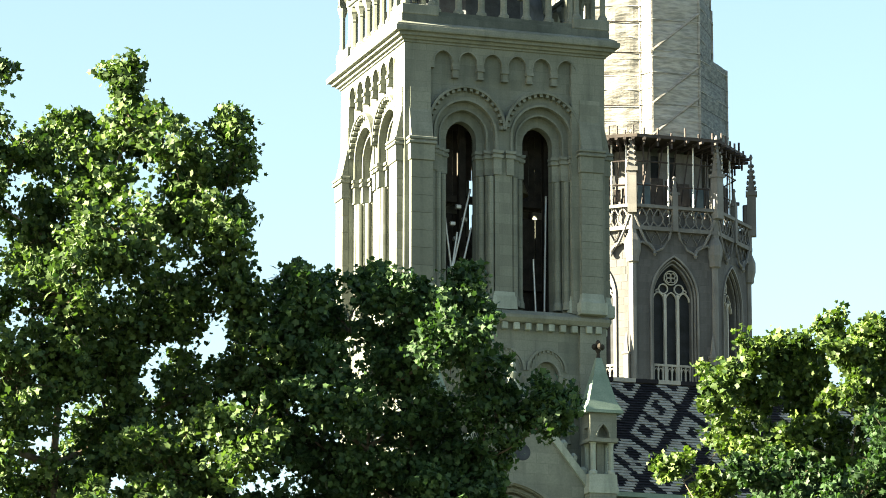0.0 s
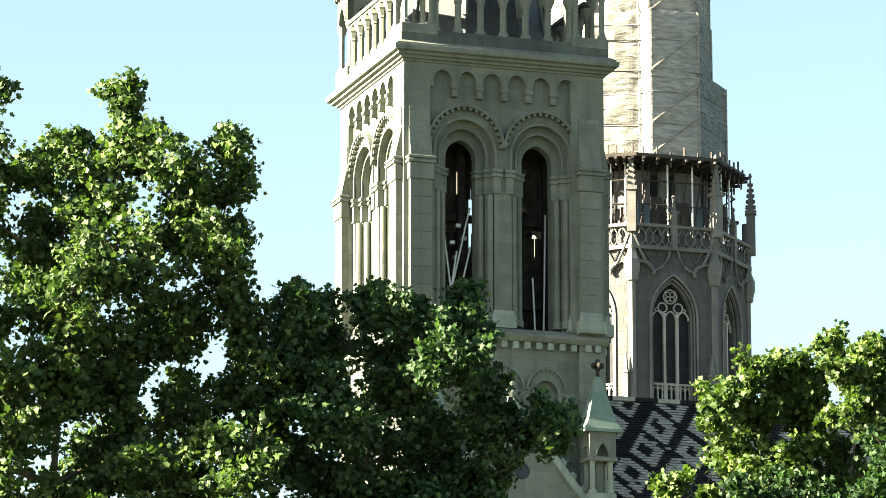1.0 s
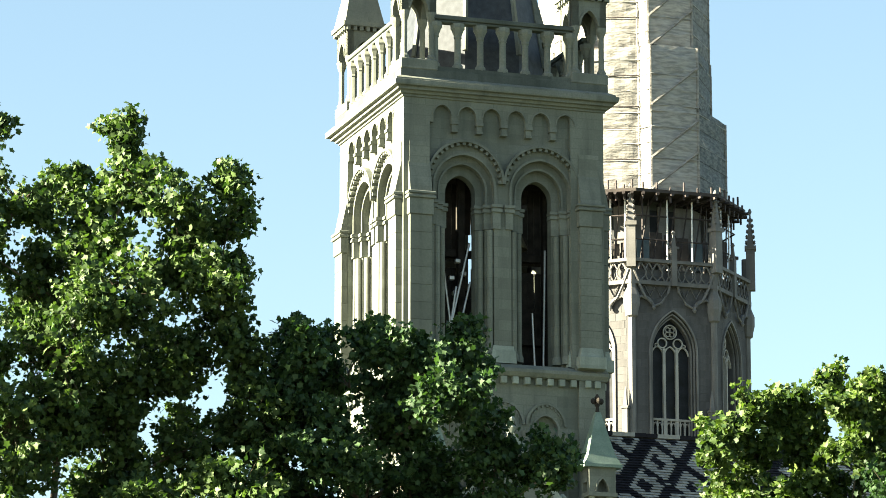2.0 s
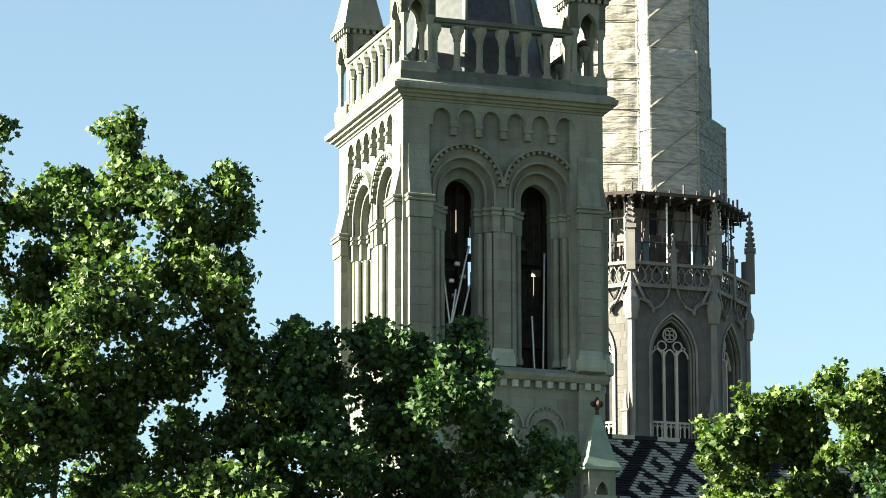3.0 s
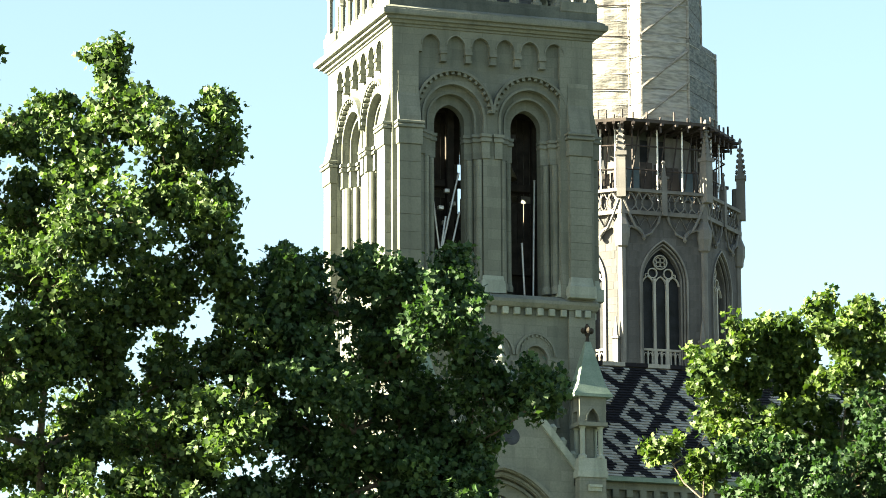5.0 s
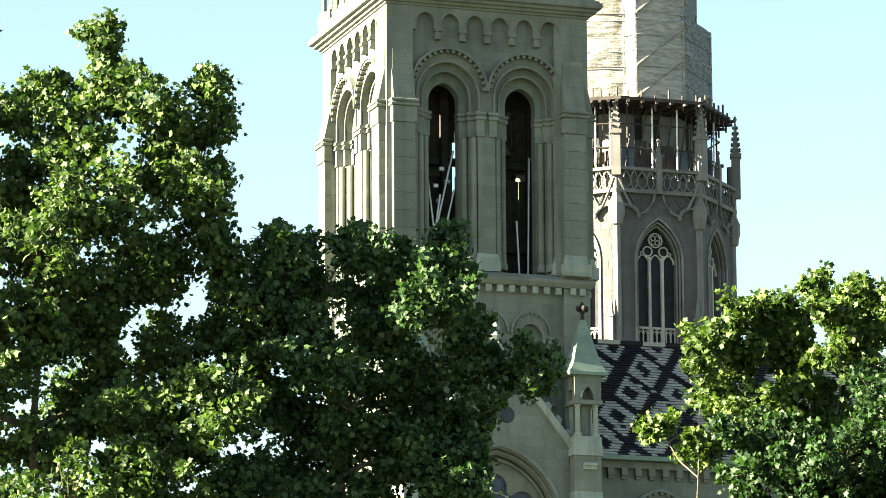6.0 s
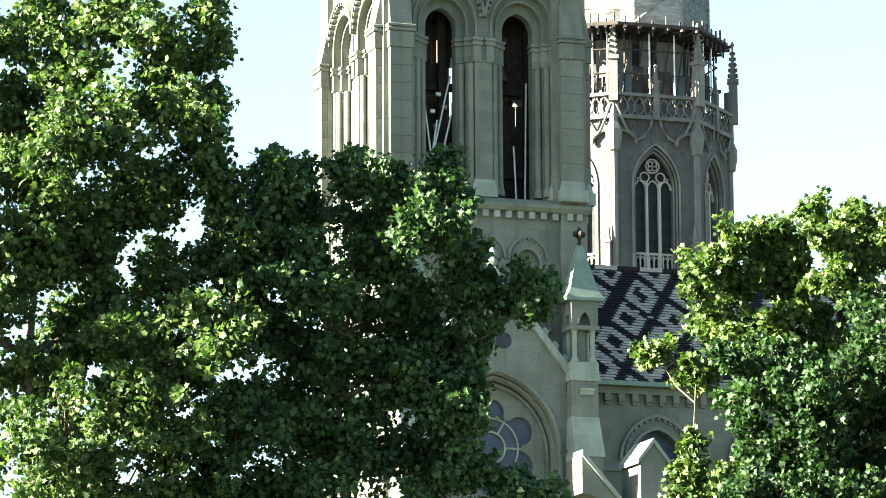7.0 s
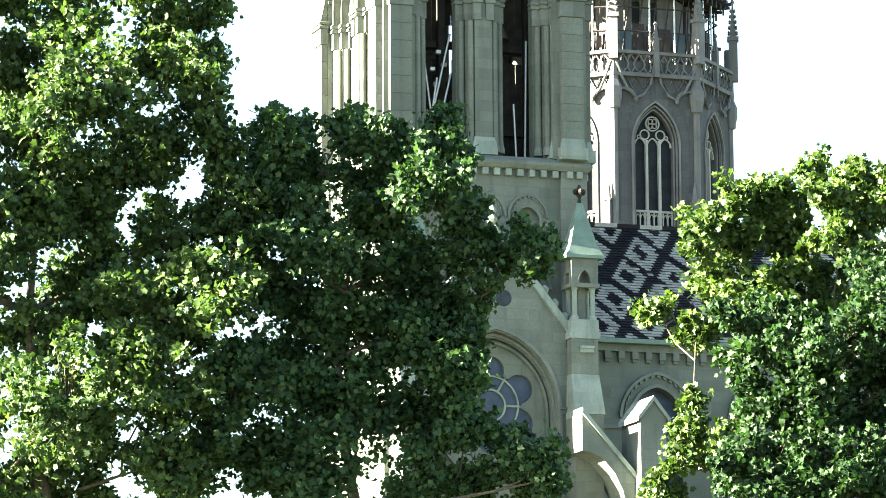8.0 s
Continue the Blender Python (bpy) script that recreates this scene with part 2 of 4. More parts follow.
# ---- bell tower: its own axes run along the front, then inwards, then up ----
CHURCH = pose(-1.865, 160, 0, 0, 0, 18.7)
MID = 4.7
tower = thing("bell_tower", CHURCH, "green-grey sandstone church bell tower with paired arched belfry openings", "church tower")
FACES = [Matrix.Translation((MID, MID, 0)) @ pose(0, 0, 0, 0, 0, -90 * k) @ Matrix.Translation((-MID, -MID, 0)) for k in range(4)]


def on_faces(name, bm, material, label="", faces=(0, 1, 2, 3)):
    me = mesh_of(name, bm, material)
    return [part(name, me, material, tower, label, FACES[k]) for k in faces]


def belfry_face():
    c1, c2 = 3.1, 6.3
    # corner strips and the flat wall over the openings
    on_faces("corner_strip", box(bmesh.new(), 0.5, 1.6, 0.5, 1.9, 33.9, 44.5), SANDSTONE)
    holes = lambda a, zs, h: [(c1, a, 33.9, zs, h), (c2, a, 33.9, zs, h)]
    bm = bmesh.new()
    arch_wall(bm, 1.6, 7.8, 33.6, 44.5, holes(1.24, 40.95, 1.3), 0.72, 0.98)
    arch_wall(bm, 1.6, 7.8, 33.6, 44.5, holes(0.95, 40.9, 1.02), 0.98, 1.24)
    arch_wall(bm, 1.6, 7.8, 33.6, 44.5, holes(0.63, 40.8, 0.74), 1.24, 1.7)
    on_faces("belfry_wall", bm, SANDSTONE)
    # roll mouldings on the arch edges and hood with small blocks
    bm = bmesh.new()
    for c in (c1, c2):
        arch_band(bm, c, 1.24, 40.95, 1.3, 0.09, 0.66, 0.75, 0.6)
        arch_band(bm, c, 0.95, 40.9, 1.02, 0.08, 0.92, 1.0, 0.55)
    on_faces("arch_moulding", bm, TRIM)
    bm = bmesh.new()
    for c in (c1, c2):
        arch_band(bm, c, 1.53, 41.15, 1.59, 0.1, 0.48, 0.74)
        pts = arch_pts(c, 1.41, 41.15, 1.47, 36)
        for (xa, za), (xb, zb) in list(zip(pts, pts[1:]))[1::2]:
            if abs((xa + xb) / 2 - c) < 1.42:
                nx, nz = (za - zb), (xb - xa)
                k = 0.14 / math.hypot(nx, nz)
                prism(bm, [(xa, za), (xb, zb), (xb + nx * k, zb + nz * k), (xa + nx * k, za + nz * k)], 0.52, 0.74)
    on_faces("hood_moulding", bm, TRIM)
    # blind arcade hanging from the cornice on corbels
    bm = bmesh.new()
    n, w = 6, 6.2 / 6
    for i in range(n):
        cx = 1.6 + w * (i + 0.5)
        pts = arch_pts(cx, 0.37, 43.75, 0.42, 10)
        xs = [(1.6 + w * i, 43.45), (cx - 0.37, 43.45)] + pts + [(cx + 0.37, 43.45), (1.6 + w * (i + 1), 43.45)]
        for (xa, za), (xb, zb) in zip(xs, xs[1:]):
            if xb - xa > 1e-6:
                prism(bm, [(xa, za), (xb, zb), (xb, 44.5), (xa, 44.5)], 0.5, 0.73)
    on_faces("arcade_frieze", bm, SANDSTONE)
    for i in range(1, n + 1):
        x = 1.6 + w * i
        if i < n:
            bm = bmesh.new()
            box(bm, x - 0.15, x + 0.15, 0.44, 0.73, 43.42, 43.55)
            box(bm, x - 0.11, x + 0.11, 0.5, 0.73, 43.18, 43.42)
            box(bm, x - 0.13, x + 0.13, 0.47, 0.73, 43.1, 43.18)
            on_faces("arcade_corbel", bm, TRIM)
        on_faces("arcade_moulding", arch_band(bmesh.new(), x - w / 2, 0.37, 43.75, 0.42, 0.05, 0.47, 0.52, n=10), TRIM)
    # corner buttresses with block capitals and sloping tops
    for x0 in (0.7, 7.8):
        bm = bmesh.new()
        prism(bm, [(x0 + 0.03, 40.5), (x0 + 0.87, 40.5), (x0 + 0.87, 42.6), (x0 + 0.03, 42.6)], 0.46, 0.52)
        v = [bm.verts.new(p) for p in ((x0, 0.2, 40.5), (x0 + 0.9, 0.2, 40.5), (x0 + 0.9, 0.5, 41.9), (x0, 0.5, 41.9), (x0, 0.52, 40.5), (x0 + 0.9, 0.52, 40.5))]
        for f in ((0, 1, 2, 3), (0, 3, 4), (1, 5, 2), (0, 4, 5, 1), (3, 2, 5, 4)):
            bm.faces.new([v[i] for i in f])
        on_faces("corner_buttress", bm, SANDSTONE)
        block = mesh_of("stone_block", bevelled(box(bmesh.new(), x0, x0 + 0.9, 0.24, 0.52, 0, 0.694), 0.008), SANDSTONE)
        for k in range(4):
            for i in range(7):
                part("stone_block", block, SANDSTONE, tower, "", FACES[k] @ Matrix.Translation((0, 0.002 * (i % 3), 34.7 + 0.7 * i)))
        bm = bmesh.new()
        box(bm, x0 - 0.06, x0 + 0.96, 0.18, 0.53, 39.6, 40.25)
        box(bm, x0 - 0.13, x0 + 1.03, 0.1, 0.53, 40.25, 40.36)
        box(bm, x0 - 0.09, x0 + 0.99, 0.15, 0.53, 40.36, 40.42)
        box(bm, x0 - 0.13, x0 + 1.03, 0.1, 0.53, 40.42, 40.53)
        on_faces("buttress_capital", bevelled(bm, 0.02), TRIM)
        bm = bmesh.new()
        box(bm, x0 - 0.05, x0 + 0.95, 0.17, 0.53, 34.35, 34.72, (0.05, 0.07))
        box(bm, x0 - 0.12, x0 + 1.02, 0.08, 0.53, 33.85, 34.35)
        on_faces("buttress_base", bevelled(bm, 0.02), PALE)
    # jamb columns with capitals and bases
    for c in (c1, c2):
        for side in (-1, 1):
            for off, y in ((1.1, 0.85), (0.8, 1.12)):
                x = c + side * off
                bm = bmesh.new()
                lathe(bm, [(0.19, 34.1), (0.19, 34.3), (0.15, 34.4), (0.13, 34.6), (0.125, 39.3)], 12, x, y)
                on_faces("jamb_column", bm, SANDSTONE)
            for a, y in ((1.24, 0.7), (0.95, 0.96), (0.66, 1.22)):
                bm = bmesh.new()
                x0, x1 = (c - 1.5, c - a + 0.06) if side < 0 else (c + a - 0.06, c + 1.5)
                if a < 1.2:
                    x0, x1 = (c - a - 0.32, c - a + 0.06) if side < 0 else (c + a - 0.06, c + a + 0.32)
                box(bm, x0, x1, y - 0.05, y + 0.3, 39.35, 40.02)
                box(bm, x0 - 0.05, x1 + 0.05, y - 0.12, y + 0.3, 40.02, 40.14)
                box(bm, x0 - 0.02, x1 + 0.02, y - 0.07, y + 0.3, 40.14, 40.21)
                box(bm, x0 - 0.06, x1 + 0.06, y - 0.13, y + 0.3, 40.21, 40.33)
                on_faces("impost", bm, TRIM)
    # stepped plinth under the openings, sill, string course, small blocks under it
    for x0, x1 in ((1.6, 2.0), (4.2, 5.2), (7.4, 7.8)):
        bm = bmesh.new()
        box(bm, x0 - 0.02, x1 + 0.02, 0.56, 0.9, 33.95, 34.45, (0.04, 0.04))
        box(bm, x0 + 0.05, x1 - 0.05, 0.62, 0.9, 34.45, 34.65, (0.03, 0.03))
        on_faces("pier_base", bm, PALE)
    bm = bmesh.new()
    v0 = [(0.3, 33.72), (0.3, 33.6), (0.42, 33.45), (0.5, 33.42), (1.75, 33.42), (1.75, 33.98), (0.62, 33.93)]
    a = [bm.verts.new((0.42, y, z)) for y, z in v0]
    b = [bm.verts.new((8.98, y, z)) for y, z in v0]
    bm.faces.new(a), bm.faces.new(b[::-1])
    for i in range(len(v0)):
        bm.faces.new((a[i], b[i], b[(i + 1) % len(v0)], a[(i + 1) % len(v0)]))
    on_faces("string_course", bm, TRIM)
    for i in range(13):
        x = 1.75 + i * 0.485
        on_faces("dentil", bevelled(box(bmesh.new(), x - 0.12, x + 0.12, 0.44, 0.66, 33.14, 33.42), 0.02), PALE)
    for x in (0.85, 1.25, 8.15, 8.55):
        on_faces("dentil", bevelled(box(bmesh.new(), x - 0.12, x + 0.12, 0.36, 0.5, 33.14, 33.42), 0.02), PALE)


belfry_face()


def tower_lower():
    # blind arcade storey, corner strips, plain shaft down to the ground
    on_faces("lower_corner_strip", box(bmesh.new(), 0.5, 1.6, 0.5, 1.6, 24.0, 33.45), SANDSTONE)
    bm = bmesh.new()
    arch_wall(bm, 1.6, 7.8, 24.0, 33.45, [(c, 0.5, 28.6, 31.4, 0.55) for c in (2.95, 4.7, 6.45)], 0.66, 0.9)
    box(bm, 1.6, 7.8, 0.9, 1.6, 24.0, 33.45)
    on_faces("lower_wall", bm, SANDSTONE)
    bm = bmesh.new()
    for c in (2.95, 4.7, 6.45):
        arch_band(bm, c, 0.76, 31.55, 0.85, 0.1, 0.58, 0.67)
        pts = arch_pts(c, 0.66, 31.55, 0.76, 22)
        for (xa, za), (xb, zb) in list(zip(pts, pts[1:]))[1::2]:
            prism(bm, [(xa, za), (xb, zb), (xb, zb + 0.1), (xa, za + 0.1)], 0.6, 0.67)
        arch_band(bm, c, 0.5, 31.4, 0.55, 0.08, 0.62, 0.68)
    on_faces("lower_hood", bm, TRIM)
    for x in (2.1, 3.8, 5.6, 7.3):
        bm = bmesh.new()
        lathe(bm, [(0.14, 28.7), (0.1, 28.9), (0.1, 30.9), (0.16, 31.1), (0.18, 31.3)], 10, x, 0.62)
        on_faces("arcade_shaft", bm, TRIM)
    bm = bmesh.new()
    box(bm, 0.45, 8.95, 0.45, 8.95, 0.0, 24.0)
    part("tower_shaft", bm, SANDSTONE, tower)
    # floors inside the belfry and over it
    bm = bmesh.new()
    box(bm, 1.7, 7.7, 1.7, 7.7, 33.3, 33.6)
    part("belfry_floor", bm, DARKWOOD, tower)
    bm = bmesh.new()
    box(bm, 1.7, 7.7, 1.7, 7.7, 43.6, 44.4)
    part("belfry_ceiling", bm, DARKWOOD, tower)
    # boarded shutters of the two far sides
    for k in (1, 2, 3):
        for c in (3.1, 6.3):
            for i in range(11):
                if (k, c, i) in ((2, 3.1, 8), (2, 3.1, 9), (2, 3.1, 10), (2, 3.1, 4), (2, 6.3, 4)):
                    continue
                bm = bmesh.new()
                z = 33.95 + i * 0.6
                box(bm, c - 0.66, c + 0.66, 1.35, 1.42, z, z + 0.57)
                part("shutter_board", bm, DARKWOOD, tower, "", FACES[k])


tower_lower()


def bell_frame():
    """Timber frame with boarded back, a bell, and pale iron struts behind the openings."""
    f = thing("timber_frame", CHURCH, "dark timber framework with boards and pale iron struts in the belfry", "timber framework")
    for x in (2.0, 3.6, 5.4, 7.2):
        part("post", bevelled(box(bmesh.new(), x - 0.15, x + 0.15, 2.5, 2.8, 33.6, 43.6), 0.02), DARKWOOD, f)
    for z in (35.2, 38.6, 41.6):
        part("beam", bevelled(box(bmesh.new(), 1.75, 7.65, 2.8, 3.05, z, z + 0.3), 0.02), DARKWOOD, f)
    rng = random.Random(8)
    for i in range(22):
        x = 1.75 + i * 0.27
        z1 = 43.5
        for z0, zz in ((33.65, 37.3 if i in (7, 8, 13) else 38.2), (38.5 if i not in (7, 8, 9) else 39.6, z1)):
            part("board", box(bmesh.new(), x, x + 0.25, 3.06 + rng.uniform(0, 0.02), 3.1, z0, zz), DARKWOOD, f)
    for p, q in (((3.75, 2.0, 39.0), (2.75, 2.0, 34.6)), ((3.75, 1.9, 37.4), (3.0, 1.9, 34.2)), ((2.65, 1.95, 37.9), (3.1, 1.95, 34.4)), ((3.2, 2.0, 37.2), (2.7, 2.0, 33.9)), ((7.05, 2.3, 39.0), (6.95, 2.3, 33.7)), ((6.5, 2.3, 36.4), (6.62, 2.3, 33.7))):
        part("strut", rod(bmesh.new(), p, q, 0.045, 6), STEEL, f, "pale galvanised strut")
    for x, z in ((3.3, 38.2), (3.05, 37.5), (3.55, 37.7), (3.2, 36.9)):
        part("bracket", bevelled(box(bmesh.new(), x - 0.1, x + 0.12, 2.1, 2.3, z, z + 0.16), 0.02), STEEL, f)
    bell = thing("church_bell", CHURCH, "bronze church bell hanging in the belfry", "bell")
    bm = bmesh.new()
    lathe(bm, [(0.62, 38.9), (0.58, 39.05), (0.42, 39.4), (0.34, 39.9), (0.3, 40.1), (0.12, 40.2), (0.1, 40.5)], 20, 5.6, 2.15)
    part("bell_body", bm, BRONZE, bell)
    part("yoke", bevelled(box(bmesh.new(), 5.0, 6.2, 2.05, 2.3, 40.5, 40.75), 0.02), DARKWOOD, bell)


bell_frame()


def cornice_and_parapet():
    bm = bmesh.new()
    prof = [(0.5, 44.38), (0.44, 44.4), (0.44, 44.48), (0.34, 44.5), (0.3, 44.6), (0.17, 44.62), (0.17, 44.74), (0.02, 44.76), (0.0, 44.82), (0.0, 44.97), (0.09, 45.0), (0.09, 45.06), (0.33, 45.2)]
    rings = [[bm.verts.new(p) for p in ((d, d, z), (9.4 - d, d, z), (9.4 - d, 9.4 - d, z), (d, 9.4 - d, z))] for d, z in prof]
    for a, b in zip(rings, rings[1:]):
        for i in range(4):
            bm.faces.new((a[i], a[(i + 1) % 4], b[(i + 1) % 4], b[i]))
    bm.faces.new(rings[0][::-1]), bm.faces.new(rings[-1])
    part("cornice", bm, TRIM, tower)
    bm = bmesh.new()
    box(bm, 0.34, 9.06, 0.34, 9.06, 45.19, 45.5)
    box(bm, 0.45, 8.95, 0.45, 8.95, 45.5, 45.72)
    part("parapet_plinth", bm, WEATHERED_AND_SHADED, tower)
    bm = bmesh.new()
    box(bm, 1.7, 7.7, 0.45, 0.85, 47.55, 47.66)
    box(bm, 1.7, 7.7, 0.38, 0.92, 47.66, 47.84)
    on_faces("parapet_rail", bevelled(bm, 0.025), WEATHERED_AND_SHADED)
    # colonnettes with spreading capitals
    shaft = bmesh.new()
    lathe(shaft, [(0.22, 45.7), (0.22, 45.84), (0.16, 45.9), (0.14, 46.0), (0.135, 46.95), (0.17, 47.0), (0.16, 47.08), (0.25, 47.3), (0.3, 47.38), (0.3, 47.56)], 8)
    me = mesh_of("colonnette", shaft, TRIM)
    for k in range(4):
        for i in range(7):
            part("colonnette", me, TRIM, tower, "", FACES[k] @ Matrix.Translation((1.85 + i * 0.95, 0.65, 0)))
    # corner turrets: four columns, pointed arches, a toothed eave and a stone pyramid
    for tx, ty in ((0, 0), (1, 0), (1, 1), (0, 1)):
        m = Matrix.Translation((1.1 + 7.2 * tx, 1.1 + 7.2 * ty, 0))
        bm = bmesh.new()
        box(bm, -0.78, 0.78, -0.78, 0.78, 45.5, 45.95)
        t = part("turret", bevelled(bm, 0.04), TRIM, tower, "open stone corner turret", m)
        col = bmesh.new()
        lathe(col, [(0.2, 45.95), (0.2, 46.05), (0.13, 46.15), (0.115, 46.3), (0.115, 47.5), (0.2, 47.75), (0.22, 47.9)], 10)
        cm = mesh_of("turret_column", col, TRIM)
        for sx in (-0.56, 0.56):
            for sy in (-0.56, 0.56):
                part("column", cm, TRIM, t, "", Matrix.Translation((sx, sy, 0)))
        bm = bmesh.new()
        for q in range(4):
            piece = bmesh.new()
            arch_wall(piece, -0.72, 0.72, 47.9, 49.0, [(0, 0.36, 47.9, 47.95, 0.62)], -0.72, -0.45)
            arch_band(piece, 0, 0.36, 47.95, 0.62, 0.08, -0.76, -0.7)
            piece.transform(pose(0, 0, 0, 0, 0, 90 * q))
            tmp = bpy.data.meshes.new("tmp")
            piece.to_mesh(tmp)
            piece.free()
            bm.from_mesh(tmp)
            bpy.data.meshes.remove(tmp)
        part("arch", bm, SANDSTONE, t)
        bm = bmesh.new()
        for q in range(4):
            r = Matrix.Rotation(math.pi / 2 * q, 4, "Z")
            for i in range(6):
                x = -0.7 + 0.28 * i
                b2 = bmesh.new()
                box(b2, x - 0.07, x + 0.07, -0.86, -0.7, 48.98, 49.16)
                b2.transform(r)
                tmp = bpy.data.meshes.new("tmp")
                b2.to_mesh(tmp)
                b2.free()
                bm.from_mesh(tmp)
                bpy.data.meshes.remove(tmp)
        box(bm, -0.92, 0.92, -0.92, 0.92, 49.16, 49.34)
        part("eave", bm, TRIM, t)
        bm = bmesh.new()
        box(bm, -0.84, 0.84, -0.84, 0.84, 49.34, 53.2, (0.8, 0.8))
        part("pyramid_roof", bm, TRIM, t, "stone pyramid roof")
    # octagonal slate spire with stone ribs
    bm = bmesh.new()
    ring = [(MID + 3.0 * math.cos(radians(22.5 + 45 * i)), MID + 3.0 * math.sin(radians(22.5 + 45 * i))) for i in range(8)]
    slab(bm, ring, 45.6, 47.0)
    part("spire_drum", bm, SLATE, tower)
    bm = bmesh.new()
    slab(bm, ring, 47.0, 66.0, -0.98)
    part("spire", bm, SLATE, tower, "dark slate octagonal spire")
    bm = bmesh.new()
    for x, y in ring:
        rod(bm, (x, y, 46.9), (MID + (x - MID) * 0.03, MID + (y - MID) * 0.03, 65.8), 0.12, 5, 0.06)
    part("spire_rib", bm, TRIM, tower)


cornice_and_parapet()


def rose_front():
    # gabled front with a big round arch and a six-lobed rose
    g = thing("gabled_front", CHURCH, "sandstone gable with a large round arch and six-lobed rose window", "church front")
    c = 4.7
    bm = bmesh.new()
    arch_wall(bm, 1.8, 7.6, 0, 26.95, [(c, 2.5, 18.0, 23.8, 3.02)], -0.4, 0.44, 28)
    box(bm, 1.3, 1.8, -0.4, 0.44, 0, 26.3)
    box(bm, 7.6, 8.1, -0.4, 0.44, 0, 26.3)
    part("front_wall", bm, SANDSTONE, g)
    part("gable_wall", prism(bmesh.new(), [(c - 2.9, 26.95), (c + 2.9, 26.95), (c, 30.58)], -0.4, 0.44), SANDSTONE, g)
    bm = bmesh.new()
    arch_wall(bm, 1.75, 7.65, 17.5, 27.0, [(c, 2.36, 18.0, 23.8, 2.8)], -0.1, 0.2, 28)
    part("inner_order", bm, SANDSTONE, g)
    for a, h, w, ya, yb in ((2.55, 3.08, 0.13, -0.5, -0.38), (2.4, 2.86, 0.1, -0.18, -0.08), (2.2, 2.6, 0.1, 0.02, 0.2)):
        part("arch_moulding", arch_band(bmesh.new(), c, a, 23.8, h, w, ya, yb, 4.5), TRIM, g)
    # rose plate: stone around six lobes
    bm = bmesh.new()
    zc, n = 24.02, 180
    inner, outer = [], []
    for i in range(n):
        t = 2 * math.pi * i / n
        best = 1.25
        for q in range(6):
            a = radians(30 + 60 * q)
            d, r = 1.34, 0.56
            s = math.sin(t - a) * d
            if abs(s) < r and math.cos(t - a) > 0:
                best = max(best, d * math.cos(t - a) + math.sqrt(r * r - s * s))
        inner.append((c + best * math.cos(t), zc + best * math.sin(t)))
        outer.append((c + 2.42 * math.cos(t), zc + 2.95 * math.sin(t)))
    rows = [[bm.verts.new((x, y, z)) for x, z in p] for p, y in ((inner, 0.2), (outer, 0.2), (outer, 0.4), (inner, 0.4))]
    for k in range(4):
        for i in range(n):
            bm.faces.new((rows[k][i], rows[k][(i + 1) % n], rows[(k + 1) % 4][(i + 1) % n], rows[(k + 1) % 4][i]))
    part("rose_plate", bm, SANDSTONE, g)
    bm = bmesh.new()
    for r0, w in ((0.58, 0.07), (1.12, 0.06)):
        for q in range(48):
            a, b = 2 * math.pi * q / 48, 2 * math.pi * (q + 1) / 48
            prism(bm, [(c + rr * math.cos(tt), zc + rr * math.sin(tt)) for rr, tt in ((r0, a), (r0 + w, a), (r0 + w, b), (r0, b))], 0.27, 0.36)
    for q in range(6):
        a = radians(60 * q)
        rod(bm, (c + 0.63 * math.cos(a), 0.31, zc + 0.63 * math.sin(a)), (c + 1.28 * math.cos(a), 0.31, zc + 1.28 * math.sin(a)), 0.045)
    part("rose_tracery", bm, PALE, g)
    bm = bmesh.new()
    prism(bm, [(c + 2.05 * math.cos(math.pi * i / 24), zc + 2.05 * math.sin(math.pi * i / 24)) for i in range(48)], 0.36, 0.42)
    part("rose_glass", bm, GLASS, g, "dark blue leaded glass")
    # trefoil opening
    bm = bmesh.new()
    for x, z in ((4.36, 28.12), (5.04, 28.12), (4.7, 28.7)):
        prism(bm, [(x + 0.33 * math.cos(2 * math.pi * i / 20), z + 0.33 * math.sin(2 * math.pi * i / 20)) for i in range(20)], -0.412, -0.3)
    part("trefoil", bm, SLATE, g, "dark three-lobed opening")
    # coping with crockets
    bm = bmesh.new()
    for s in (-1, 1):
        p, q = (c, 30.65), (c + s * 3.35, 26.45)
        nx, nz = 0.78 * s, 0.62
        prism(bm, [(p[0], p[1] - 0.1), (q[0], q[1] - 0.1), (q[0] + nx * 0.22, q[1] + nz * 0.22), (p[0], p[1] + 0.3)], -0.55, 0.5)
        for i in range(8):
            f = (i + 0.6) / 8.2
            x, z = p[0] + (q[0] - p[0]) * f + nx * 0.25, p[1] + (q[1] - p[1]) * f + nz * 0.3
            lathe(bm, [(0.06, z - 0.2), (0.15, z - 0.02), (0.18, z + 0.1), (0.06, z + 0.24)], 7, x, -0.3)
    part("gable_coping", bm, PALE, g)
    bm = bmesh.new()
    lathe(bm, [(0.2, 30.7), (0.12, 31.0), (0.26, 31.25), (0.12, 31.4), (0.2, 31.6), (0.03, 31.85)], 8, c, -0.1)
    part("finial", bm, PALE, g)
    # impost string at the springing of the arch
    bm = bmesh.new()
    for x0, x1 in ((1.3, 2.1), (7.3, 8.1)):
        box(bm, x0, x1, -0.5, -0.38, 23.68, 23.86)
        box(bm, x0 - 0.02, x1, -0.56, -0.38, 23.86, 23.94)
    part("impost_string", bm, TRIM, g)


rose_front()


